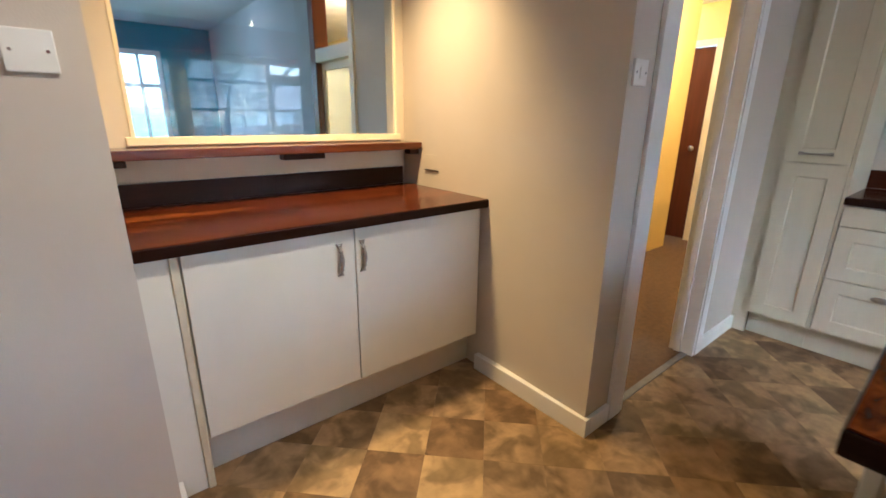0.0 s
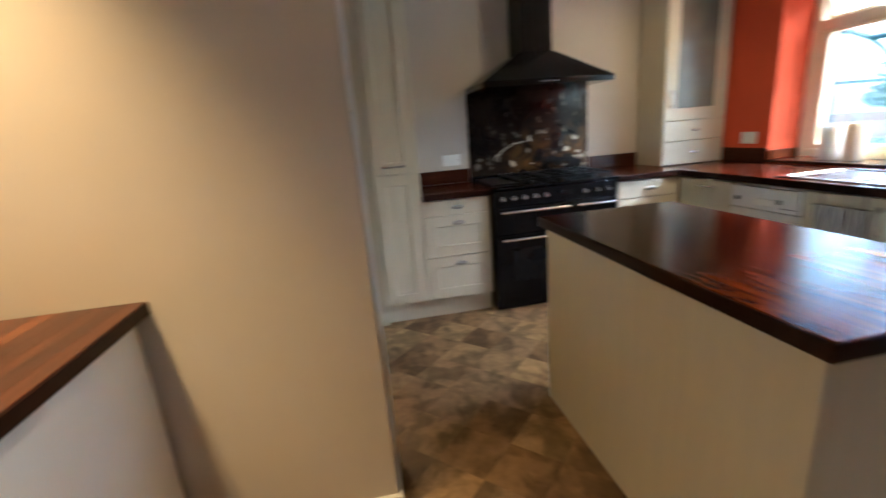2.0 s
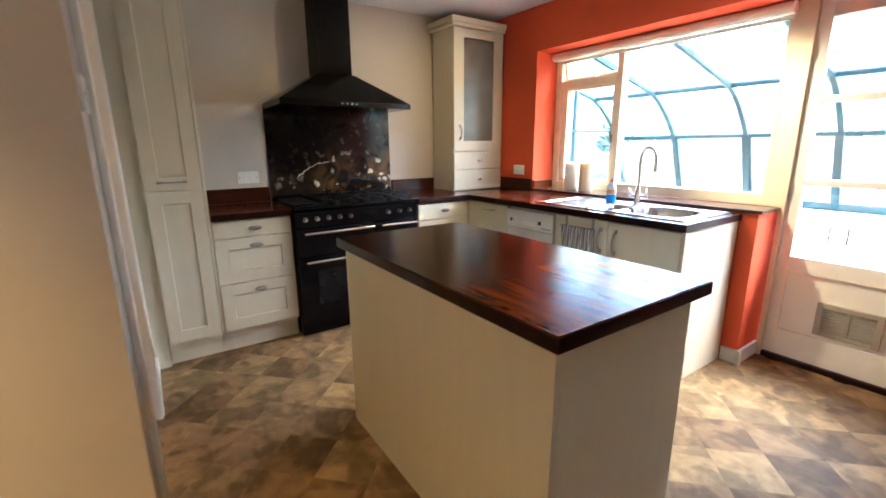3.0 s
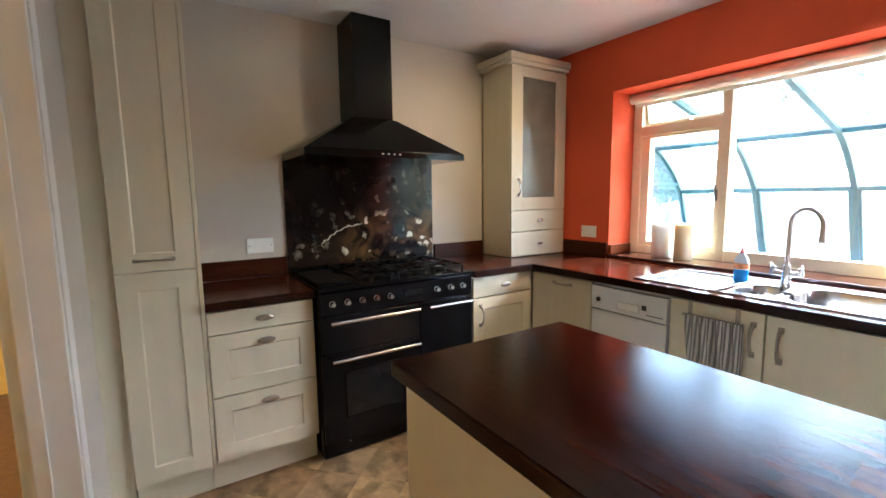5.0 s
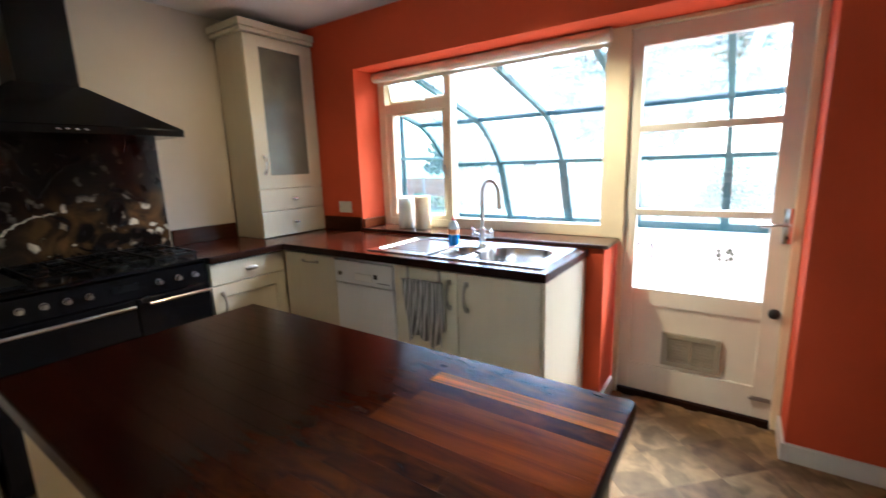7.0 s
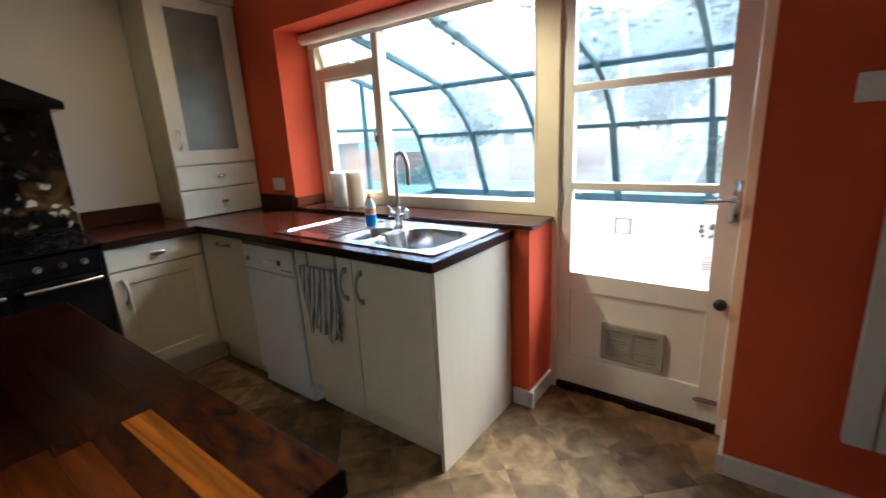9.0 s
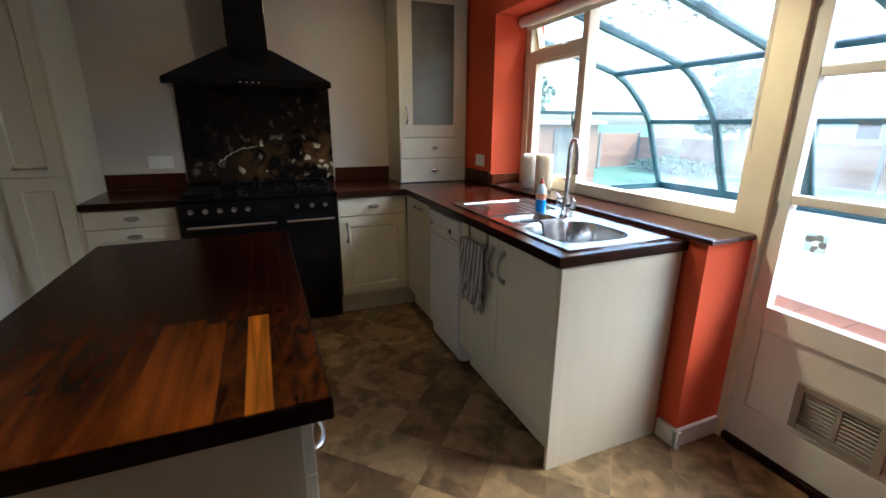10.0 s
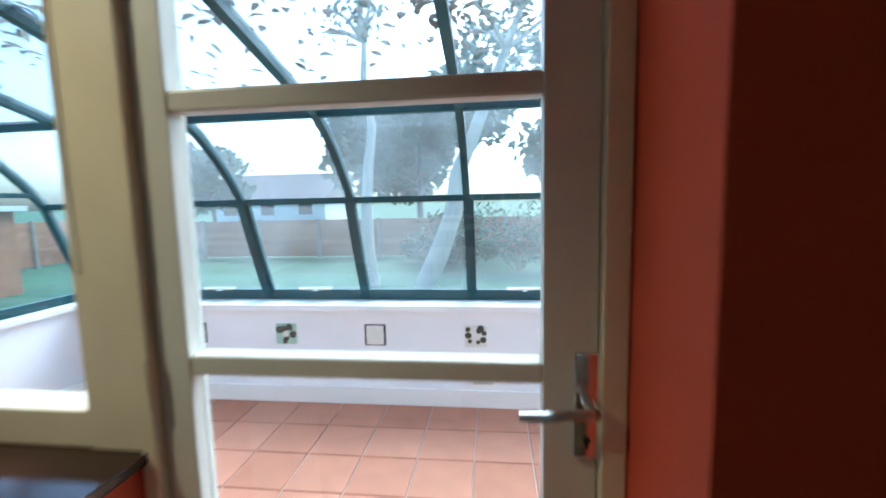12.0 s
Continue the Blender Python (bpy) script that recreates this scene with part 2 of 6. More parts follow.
    fine = n.new("ShaderNodeTexNoise")
    fine.inputs["Scale"].default_value, fine.inputs["Detail"].default_value = 22, 5
    l.new(co.outputs["Object"], fine.inputs["Vector"])
    l.new(fine.outputs["Fac"], rough_r.inputs[0])
    rough_r.inputs[1].default_value = 0.08
    sub = n.new("ShaderNodeMath")
    sub.operation = "SUBTRACT"
    sub.inputs[1].default_value = 0.20
    l.new(dist.outputs["Value"], rough_r.inputs[2])
    l.new(rough_r.outputs[0], sub.inputs[0])
    l.new(sub.outputs[0], off_r.inputs[0])
    arc.inputs["From Min"].default_value, arc.inputs["From Max"].default_value = 0.006, 0.001
    l.new(off_r.outputs[0], arc.inputs["Value"])
    mask.inputs["From Min"].default_value, mask.inputs["From Max"].default_value = -0.66, -0.60
    l.new(sep.outputs["Y"], mask.inputs["Value"])
    cut = n.new("ShaderNodeMapRange")
    cut.inputs["From Min"].default_value, cut.inputs["From Max"].default_value = 1.04, 1.09
    l.new(sep.outputs["Z"], cut.inputs["Value"])
    p1, p2 = n.new("ShaderNodeMath"), n.new("ShaderNodeMath")
    p1.operation = p2.operation = "MULTIPLY"
    l.new(arc.outputs[0], p1.inputs[0])
    l.new(mask.outputs[0], p1.inputs[1])
    l.new(p1.outputs[0], p2.inputs[0])
    l.new(cut.outputs[0], p2.inputs[1])
    f3.operation = "MAXIMUM"
    spots = n.new("ShaderNodeMath")
    spots.operation = "MULTIPLY"
    spots.inputs[1].default_value = 2.2
    spots.use_clamp = True
    l.new(f2.outputs[0], spots.inputs[0])
    l.new(spots.outputs[0], f3.inputs[0])
    l.new(p2.outputs[0], f3.inputs[1])
    m1, m2 = n.new("ShaderNodeMix"), n.new("ShaderNodeMix")
    m1.data_type = m2.data_type = "RGBA"
    m1.inputs["A"].default_value, m1.inputs["B"].default_value = (0.007, 0.006, 0.006, 1), (0.15, 0.074, 0.026, 1)
    m2.inputs["B"].default_value = (0.75, 0.66, 0.5, 1)
    l.new(f1.outputs[0], m1.inputs["Factor"])
    l.new(m1.outputs["Result"], m2.inputs["A"])
    l.new(f3.outputs[0], m2.inputs["Factor"])
    l.new(m2.outputs["Result"], b.inputs["Base Color"])
    return m


def stripes(name, axis, pitch, a, b_col):
    m = shader(name, a, 0.9, bump=0.3, fine=400)
    n, l = m.node_tree.nodes, m.node_tree.links
    w = n.new("ShaderNodeTexWave")
    w.bands_direction = axis
    w.inputs["Scale"].default_value = 0.314 / pitch
    w.inputs["Distortion"].default_value = 0.4
    l.new(n["Texture Coordinate"].outputs["Object"], w.inputs["Vector"])
    r = n.new("ShaderNodeValToRGB")
    r.color_ramp.interpolation = "CONSTANT"
    r.color_ramp.elements[0].color, r.color_ramp.elements[1].color = (*a, 1), (*b_col, 1)
    r.color_ramp.elements[1].position = 0.5
    l.new(w.outputs["Fac"], r.inputs["Fac"])
    l.new(r.outputs[0], n["Principled BSDF"].inputs["Base Color"])
    return m


def toned(name, lo, hi, rough, bump=0.2, fine=60):
    """Like pieces, each a little different in tone."""
    m = shader(name, lo, rough, bump=bump, fine=fine)
    n, l = m.node_tree.nodes, m.node_tree.links
    info, mix = n.new("ShaderNodeObjectInfo"), n.new("ShaderNodeMix")
    mix.data_type = "RGBA"
    mix.inputs["A"].default_value, mix.inputs["B"].default_value = (*lo, 1), (*hi, 1)
    l.new(info.outputs["Random"], mix.inputs["Factor"])
    sc, mr = n.new("ShaderNodeVectorMath"), n.new("ShaderNodeMapRange")
    sc.operation = "SCALE"
    mr.inputs["To Min"].default_value, mr.inputs["To Max"].default_value = 0.75, 1.25
    l.new(n["Noise Texture"].outputs["Fac"], mr.inputs["Value"])
    l.new(mix.outputs["Result"], sc.inputs[0])
    l.new(mr.outputs[0], sc.inputs["Scale"])
    l.new(sc.outputs[0], n["Principled BSDF"].inputs["Base Color"])
    return m


M_WALL = shader("wall_emulsion", (0.57, 0.505, 0.43), 0.85, var=0.05, scale=2.5, bump=0.12, fine=220)
M_ORANGE = shader("orange_emulsion", (0.67, 0.102, 0.038), 0.8, spec=0.15, var=0.08, scale=2.5, bump=0.1, fine=200)
M_CEIL = shader("ceiling_white", (0.74, 0.72, 0.70), 0.9, var=0.03, scale=2, bump=0.1, fine=180)
M_GLOSSWHITE = shader("gloss_white_paint", (0.80, 0.78, 0.74), 0.35, var=0.05, scale=5, bump=0.05, fine=60)
M_CREAMWOOD = shader("cream_painted_timber", (0.87, 0.76, 0.53), 0.4, var=0.06, scale=7, bump=0.08, fine=60)
M_NICHE = shader("niche_emulsion", (0.66, 0.58, 0.46), 0.8, var=0.04, scale=2.5, bump=0.1, fine=220)
M_CREAM = shader("cream_foil_door", (0.63, 0.575, 0.43), 0.42, var=0.03, scale=8, bump=0.06, fine=40, stretch=(3, 3, 0.4))
M_WHITEDOOR = shader("white_slab_door", (0.74, 0.71, 0.62), 0.38, var=0.04, scale=6, bump=0.03, fine=80)
M_CARCASS = shader("cream_carcass", (0.60, 0.55, 0.42), 0.5, var=0.05, scale=6, bump=0.04)
M_DARKEDGE = shader("dark_oiled_edge", (0.020, 0.007, 0.004), 0.3, spec=0.12, var=0.25, scale=12, bump=0.05, stretch=(1, 1, 6))
DARK_STOPS = ((0.0, (0.032, 0.006, 0.003)), (0.5, (0.042, 0.009, 0.004)), (0.85, (0.052, 0.012, 0.005)), (1.0, (0.070, 0.018, 0.007)))
M_WOODX = wood_staves("iroko_staves_x", "x", DARK_STOPS, 0.17)
M_WOODY = wood_staves("iroko_staves_y", "y", DARK_STOPS, 0.17)
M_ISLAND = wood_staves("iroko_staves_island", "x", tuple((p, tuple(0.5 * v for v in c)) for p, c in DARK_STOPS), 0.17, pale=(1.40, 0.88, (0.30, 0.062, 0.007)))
M_LIGHTSTAVE = wood_staves("pale_stave", "x", ((0.0, (0.88, 0.235, 0.010)), (1.0, (0.92, 0.26, 0.012))), 0.22)
M_MIDSTAVE = wood_staves("orange_stave", "x", ((0.0, (0.10, 0.020, 0.003)), (0.6, (0.12, 0.025, 0.004)), (1.0, (0.14, 0.030, 0.005))), 0.2, (1.28, 0.84, (0.92, 0.190, 0.006)), 0.6, 1.35, (2.4, 20, 20), (0.22, 0.72))
M_EMBERSTAVE = wood_staves("ember_stave", "x", ((0.0, (0.020, 0.004, 0.002)), (0.6, (0.026, 0.006, 0.002)), (1.0, (0.036, 0.009, 0.003))), 0.2, (1.36, 0.80, (0.58, 0.105, 0.005)), 0.6, 1.35, (2.6, 18, 18), (0.26, 0.82))
M_DRESSER = wood_staves("red_iroko_staves", "x", ((0.0, (0.038, 0.008, 0.002)), (0.5, (0.060, 0.013, 0.003)), (0.85, (0.094, 0.022, 0.004)), (1.0, (0.17, 0.046, 0.007))), 0.13)
M_DRESSER.node_tree.nodes["Principled BSDF"].inputs["Specular IOR Level"].default_value = 0.42
M_BLACK = shader("black_enamel", (0.005, 0.005, 0.006), 0.13, var=0.2, scale=6, bump=0.0, spec=0.22)
M_BLACKMATT = shader("black_cast_iron", (0.006, 0.006, 0.006), 0.3, var=0.2, scale=20, bump=0.1, fine=300, spec=0.2)
M_BLACKGLASS = shader("black_oven_glass", (0.009, 0.010, 0.011), 0.05, var=0.1, bump=0.0, spec=0.35)
M_CHROME = shader("polished_chrome", (0.88, 0.88, 0.89), 0.17, 1.0, var=0.05, bump=0.0)
M_STEEL = shader("brushed_steel", (0.66, 0.66, 0.66), 0.24, 1.0, var=0.08, scale=4, bump=0.03, fine=300, stretch=(1, 8, 1))
M_PEWTER = shader("pewter_handle", (0.40, 0.37, 0.33), 0.32, 1.0, var=0.15, scale=60, bump=0.05)
M_DULLMETAL = shader("dull_aluminium", (0.20, 0.18, 0.16), 0.6, 0.4, var=0.2, scale=20, bump=0.05)
M_CLOTH = shader("grey_dishcloth", (0.38, 0.37, 0.36), 0.9, var=0.25, scale=30, bump=0.4, fine=300)
M_MARBLE = marble("black_gold_marble")
M_PLASTIC = shader("white_plastic", (0.82, 0.80, 0.75), 0.35, var=0.02, bump=0.0)
M_LEAFPAINT = shader("off_white_door_paint", (0.80, 0.77, 0.67), 0.4, var=0.06, scale=5, bump=0.06, fine=60)
M_DW = shader("white_enamel", (0.74, 0.74, 0.73), 0.3, var=0.03, bump=0.0)
M_DARKPLASTIC = shader("dark_plastic", (0.02, 0.02, 0.022), 0.45, var=0.1, bump=0.0)
M_VENT = shader("grey_beige_plastic", (0.36, 0.32, 0.25), 0.5, var=0.06, bump=0.02)
M_RAD = shader("white_radiator_enamel", (0.70, 0.69, 0.66), 0.35, var=0.03, bump=0.0)
M_GLASS = glass("window_glass", (0.905, 0.935, 0.935))
M_CONGLASS = glass("roof_glass", (0.89, 0.93, 0.94), film=0.052)
M_HATCHGLASS = glass("hatch_glass", (0.93, 0.95, 0.97), gloss=0.06)
M_BLIND = shader("cream_blind_cloth", (0.86, 0.80, 0.67), 0.8, var=0.04, scale=6, bump=0.15, fine=300)
M_OBSCURE = shader("obscure_glass", (0.17, 0.165, 0.13), 0.22, var=0.25, scale=4, bump=0.04, fine=60)
M_GREENMETAL = shader("green_aluminium", (0.012, 0.055, 0.062), 0.4, var=0.1, bump=0.02)
M_CONWALL = shader("conservatory_white", (0.80, 0.79, 0.78), 0.8, var=0.04, scale=3, bump=0.1, fine=150)
M_TERRA = toned("terracotta_tile", (0.44, 0.175, 0.095), (0.50, 0.215, 0.125), 0.7)
M_GROUT = shader("pale_grout", (0.52, 0.44, 0.38), 0.9, var=0.1, scale=20, bump=0.2)
M_TEAL = shader("teal_emulsion", (0.018, 0.27, 0.36), 0.8, var=0.06, scale=3, bump=0.08)
M_GREYWALL = shader("grey_emulsion", (0.56, 0.58, 0.60), 0.85, var=0.04, scale=3, bump=0.08)
M_YELLOW = shader("yellow_emulsion", (0.80, 0.60, 0.20), 0.8, var=0.05, scale=3, bump=0.08)
M_BROWNDOOR = shader("brown_varnished_door", (0.13, 0.035, 0.014), 0.35, var=0.25, scale=3, bump=0.06, stretch=(6, 6, 0.5))
M_REDWOOD = shader("varnished_frame_timber", (0.13, 0.030, 0.007), 0.3, spec=0.2, var=0.25, scale=4, bump=0.05, stretch=(6, 6, 0.5))
M_CARPET = shader("brown_carpet", (0.15, 0.088, 0.045), 0.95, var=0.2, scale=30, bump=0.6, fine=500)
M_VINYL = slate_vinyl("slate_vinyl")
M_VINYL_REST = slate_vinyl("slate_vinyl_rest", True)
M_JOINT = shader("vinyl_joint", (0.20, 0.135, 0.08), 0.6, var=0.15, scale=10, bump=0.1)
M_TOWEL = stripes("striped_towel", "X", 0.014, (0.50, 0.48, 0.44), (0.17, 0.165, 0.165))
M_PAPER = shader("white_paper", (0.85, 0.85, 0.84), 0.9, var=0.03, bump=0.2, fine=150)
M_CREAMPAPER = shader("cream_paper", (0.80, 0.68, 0.45), 0.85, var=0.04, bump=0.1)
M_BLUE = shader("blue_liquid", (0.02, 0.25, 0.75), 0.1, var=0.05, bump=0.0)
M_CLEARPLASTIC = shader("clear_plastic", (0.68, 0.78, 0.86), 0.12, var=0.05, bump=0.0)
M_LABELORANGE = shader("orange_label", (0.70, 0.30, 0.14), 0.5, var=0.6, scale=60, bump=0.0)
M_REDPLASTIC = shader("red_cap_plastic", (0.50, 0.06, 0.05), 0.4, var=0.05, bump=0.0)
for m in (M_PAPER, M_CREAMPAPER):
    m.node_tree.nodes["Principled BSDF"].inputs["Subsurface Weight"].default_value = 1.0
    m.node_tree.nodes["Principled BSDF"].inputs["Subsurface Scale"].default_value = 1.0
    m.node_tree.nodes["Principled BSDF"].inputs["Subsurface Radius"].default_value = (0.05, 0.045, 0.04)
M_FROST = bpy.data.materials.new("frosted_glass")
M_FROST.use_nodes = True
nf, lf = M_FROST.node_tree.nodes, M_FROST.node_tree.links
nf.remove(nf["Principled BSDF"])
f_a, f_b, f_m, f_t = nf.new("ShaderNodeBsdfDiffuse"), nf.new("ShaderNodeBsdfTranslucent"), nf.new("ShaderNodeMixShader"), nf.new("ShaderNodeTexNoise")
f_t.inputs["Scale"].default_value = 40
f_a.inputs["Color"].default_value = f_b.inputs["Color"].default_value = (0.82, 0.86, 0.82, 1)
f_r = nf.new("ShaderNodeMapRange")
f_r.inputs["To Min"].default_value, f_r.inputs["To Max"].default_value = 0.5, 0.75
lf.new(f_t.outputs["Fac"], f_r.inputs["Value"])
lf.new(f_r.outputs[0], f_m.inputs[0])
lf.new(f_a.outputs[0], f_m.inputs[1])
lf.new(f_b.outputs[0], f_m.inputs[2])
lf.new(f_m.outputs[0], nf["Material Output"].inputs["Surface"])
M_DININGGLASS = glass("shaded_window_glass", (0.72, 0.76, 0.76))
M_LAMPGLOW = bpy.data.materials.new("lit_bulb")
M_LAMPGLOW.use_nodes = True
M_LAMPGLOW.node_tree.nodes["Principled BSDF"].inputs["Emission Color"].default_value = (1.0, 0.78, 0.45, 1)
M_LAMPGLOW.node_tree.nodes["Principled BSDF"].inputs["Emission Strength"].default_value = 1.5
M_GRASS = shader("lawn", (0.048, 0.115, 0.045), 0.95, var=0.4, scale=1.5, bump=0.8, fine=80)
M_FENCE = toned("orange_fence_board", (0.34, 0.15, 0.07), (0.46, 0.22, 0.11), 0.8)
M_BARK = shader("bark", (0.24, 0.19, 0.14), 0.95, var=0.3, scale=8, bump=0.8, fine=40, stretch=(2, 2, 0.4))
M_LEAF = shader("leaf", (0.055, 0.125, 0.045), 0.7, var=0.4, scale=3, bump=0.1)
M_LEAFFALL = toned("fallen_leaf", (0.13, 0.08, 0.03), (0.30, 0.22, 0.07), 0.8, bump=0.1)
M_POST = shader("weathered_post", (0.36, 0.27, 0.20), 0.9, var=0.2, scale=6, bump=0.2)
M_PALEBARK = shader("pale_bark", (0.46, 0.41, 0.33), 0.9, var=0.2, scale=8, bump=0.5, fine=40, stretch=(2, 2, 0.4))
M_RENDERWALL = shader("white_render", (0.74, 0.72, 0.68), 0.9, var=0.06, bump=0.1)
M_ROOFTILE = shader("red_roof_tiles", (0.15, 0.11, 0.10), 0.85, var=0.3, scale=5, bump=0.5, fine=20)
M_WINDOWDARK = shader("far_window_glass", (0.05, 0.06, 0.07), 0.1, var=0.1, bump=0.0)
M_CERAMIC = shader("glazed_cream_tile", (0.70, 0.70, 0.62), 0.2, var=0.08, scale=30, bump=0.02)
M_MINT = shader("mint_glaze", (0.40, 0.58, 0.46), 0.2, var=0.08, scale=30, bump=0.0)
M_VIOLET = shader("dark_violet_glaze", (0.035, 0.025, 0.05), 0.2, var=0.1, scale=30, bump=0.0)
M_DARKGLAZE = shader("dark_green_glaze", (0.07, 0.075, 0.05), 0.2, var=0.3, scale=60, bump=0.0)


# ---- mesh helpers ----
def box(bm, x0, y0, z0, x1, y1, z1, bevel=0.0):
    lo = [min(x0, x1), min(y0, y1), min(z0, z1)]
    hi = [max(x0, x1), max(y0, y1), max(z0, z1)]
    r = bmesh.ops.create_cube(bm, size=1)
    for v in r["verts"]:
        v.co = Vector([(a + b) / 2 + c * (b - a) for a, b, c in zip(lo, hi, v.co)])
    if bevel:
        edges = list({e for v in r["verts"] for e in v.link_edges})
        bmesh.ops.bevel(bm, geom=edges, offset=bevel, segments=2, affect="EDGES", profile=0.6)
    return bm


def cyl(bm, a, b, r0, r1=None, seg=20):
    a, b = Vector(a), Vector(b)
    d = b - a
    m = Matrix.Translation((a + b) / 2) @ d.to_track_quat("Z", "Y").to_matrix().to_4x4()
    bmesh.ops.create_cone(bm, cap_ends=True, segments=seg, radius1=r0, radius2=r0 if r1 is None else r1, depth=d.length, matrix=m)
    return bm


def tube(bm, pts, r, seg=10, taper=None):
    """A round bar swept along points."""
    pts = [Vector(p) for p in pts]
    rings = []
    for i, p in enumerate(pts):
        d = (pts[min(i + 1, len(pts) - 1)] - pts[max(i - 1, 0)]).normalized()
        s = d.orthogonal().normalized() if not rings else (side - d * side.dot(d)).normalized()
        side = s
        o = d.cross(s)
        rr = r if taper is None else r * taper[i]
        rings.append([bm.verts.new(p + s * (math.cos(k / seg * math.tau) * rr) + o * (math.sin(k / seg * math.tau) * rr)) for k in range(seg)])
    for a, b in zip(rings, rings[1:]):
        for k in range(seg):
            bm.faces.new((a[k], a[(k + 1) % seg], b[(k + 1) % seg], b[k]))
    bm.faces.new(rings[0][::-1])
    bm.faces.new(rings[-1])
    return bm


def ball(bm, c, rx, ry, rz, u=16, v=10):
    bmesh.ops.create_uvsphere(bm, u_segments=u, v_segments=v, radius=1, matrix=Matrix.Translation(c) @ Matrix.Diagonal((rx, ry, rz, 1)))
    return bm


def link(name, bm, material, smooth=False):
    me = bpy.data.meshes.new(name)
    bmesh.ops.recalc_face_normals(bm, faces=bm.faces)
    if smooth:
        for f in bm.faces:
            f.smooth = True
        for e in bm.edges:
            if len(e.link_faces) == 2 and e.calc_face_angle() > 0.7:
                e.smooth = False
    bm.to_mesh(me)
    bm.free()
    me.materials.append(material)
    return new(name, me)


def part(name, bm, material, parent, label="", smooth=False):
    """One mesh, built in world metres, as a part of a thing (or of a part)."""
    ob = link(name, bm, material, smooth)
    ob.parent = parent
    base = Vector((0, 0, 0))
    p = parent
    while p:
        base = base + p.location
        p = p.parent
    ob.location = -base
    if label:
        ob["label"] = label
    if material in (M_GLASS, M_CONGLASS):
        ob.visible_shadow = False
    return ob


def thing(name, at, label, category, group="", kind=""):
    ob = new(name)
    ob.location = at
    ob.empty_display_size = 0.1
    return tagged(ob, label, category, group, kind)


def boxes(*bs, bevel=0.0):
    bm = bmesh.new()
    for b in bs:
        box(bm, *b, bevel=bevel)
    return bm


def structure(name, bm, material, label, category):
    return tagged(link(name, bm, material), label, category, kind="structure")


class Face:
    """A cabinet front: u along its width, n out of it."""

    def __init__(self, axis, plane, sign):
        self.axis, self.plane, self.sign = axis, plane, sign

    def at(self, u, z, d):
        q = self.plane + self.sign * d
        return Vector((q, u, z)) if self.axis == "x" else Vector((u, q, z))

    def box(self, bm, u0, u1, z0, z1, d0, d1, bevel=0.0):
        a, b = self.at(u0, z0, d0), self.at(u1, z1, d1)
        return box(bm, *a, *b, bevel=bevel)


def shaker(F, u0, u1, z0, z1, thick=0.02, rail=0.07):
    """A framed door or drawer front with a sunk panel."""
    bm = bmesh.new()
    F.box(bm, min(u0, u1) + 0.0015, max(u0, u1) - 0.0015, z0 + 0.0015, z1 - 0.0015, 0, thick)
    out = (F.at(0, 0, 1) - F.at(0, 0, 0)).normalized()
    bm.normal_update()
    front = max(bm.faces, key=lambda f: f.calc_center_median().dot(out))
    rim = list(front.edges)
    bmesh.ops.bevel(bm, geom=rim, offset=0.002, segments=2, affect="EDGES")
    bm.normal_update()
    front = max(bm.faces, key=lambda f: f.calc_center_median().dot(out) + f.calc_area() * 1e-4)
    bmesh.ops.inset_region(bm, faces=[front], thickness=rail, use_even_offset=True)
    bmesh.ops.inset_region(bm, faces=[front], thickness=0.006, use_even_offset=True)
    for v in front.verts:
        v.co -= out * 0.006
    return bm


def slab(F, u0, u1, z0, z1, thick=0.02):
    bm = bmesh.new()
    return F.box(bm, min(u0, u1) + 0.0015, max(u0, u1) - 0.0015, z0 + 0.0015, z1 - 0.0015, 0, thick, 0.003)


def bow_handle(F, u, z0, z1, d, proud=0.028, r=0.006):
    """A bowed bar with two flared feet."""
    bm = bmesh.new()
    pts = [F.at(u, z0 + (z1 - z0) * k / 12, d + 0.008 + proud * math.sin(k / 12 * math.pi) ** 0.6) for k in range(13)]
    tube(bm, pts, r, 10, [1.5 - 0.6 * math.sin(k / 12 * math.pi) for k in range(13)])
    for z in (z0, z1):
        F.box(bm, u - 0.010, u + 0.010, z - 0.012, z + 0.012, d, d + 0.012, 0.003)
    return bm


def reeded_handle(F, u, z0, z1, d, proud=0.016, r=0.0085):
    """A bellied bar between ring collars and flat spread feet."""
    bm = bmesh.new()
    pts = [F.at(u, z0 + (z1 - z0) * k / 14, d + 0.006 + proud * math.sin(k / 14 * math.pi) ** 0.45) for k in range(15)]
    tube(bm, pts, r, 12, [0.75, 0.6, 1.15, 0.7, 0.95, 1.1, 1.2, 1.22, 1.2, 1.1, 0.95, 0.7, 1.15, 0.6, 0.75])
    for z, s in ((z0, -1), (z1, 1)):
        F.box(bm, u - 0.009, u + 0.009, min(z, z + s * 0.010), max(z, z + s * 0.010), d, d + 0.011, 0.003)
        F.box(bm, u - 0.013, u + 0.013, min(z + s * 0.0102, z + s * 0.015), max(z + s * 0.0102, z + s * 0.015), d, d + 0.008, 0.002)
    return bm


def bar_handle(F, u0, u1, z, d, proud=0.026, r=0.005):
    bm = bmesh.new()
    pts = [F.at(u0 + (u1 - u0) * k / 12, z, d + 0.006 + proud * math.sin(k / 12 * math.pi) ** 0.5) for k in range(13)]
    tube(bm, pts, r, 10, [1.5 - 0.6 * math.sin(k / 12 * math.pi) for k in range(13)])
    for u in (u0, u1):
        F.box(bm, u - 0.010, u + 0.010, z - 0.009, z + 0.009, d, d + 0.010, 0.003)
    return bm


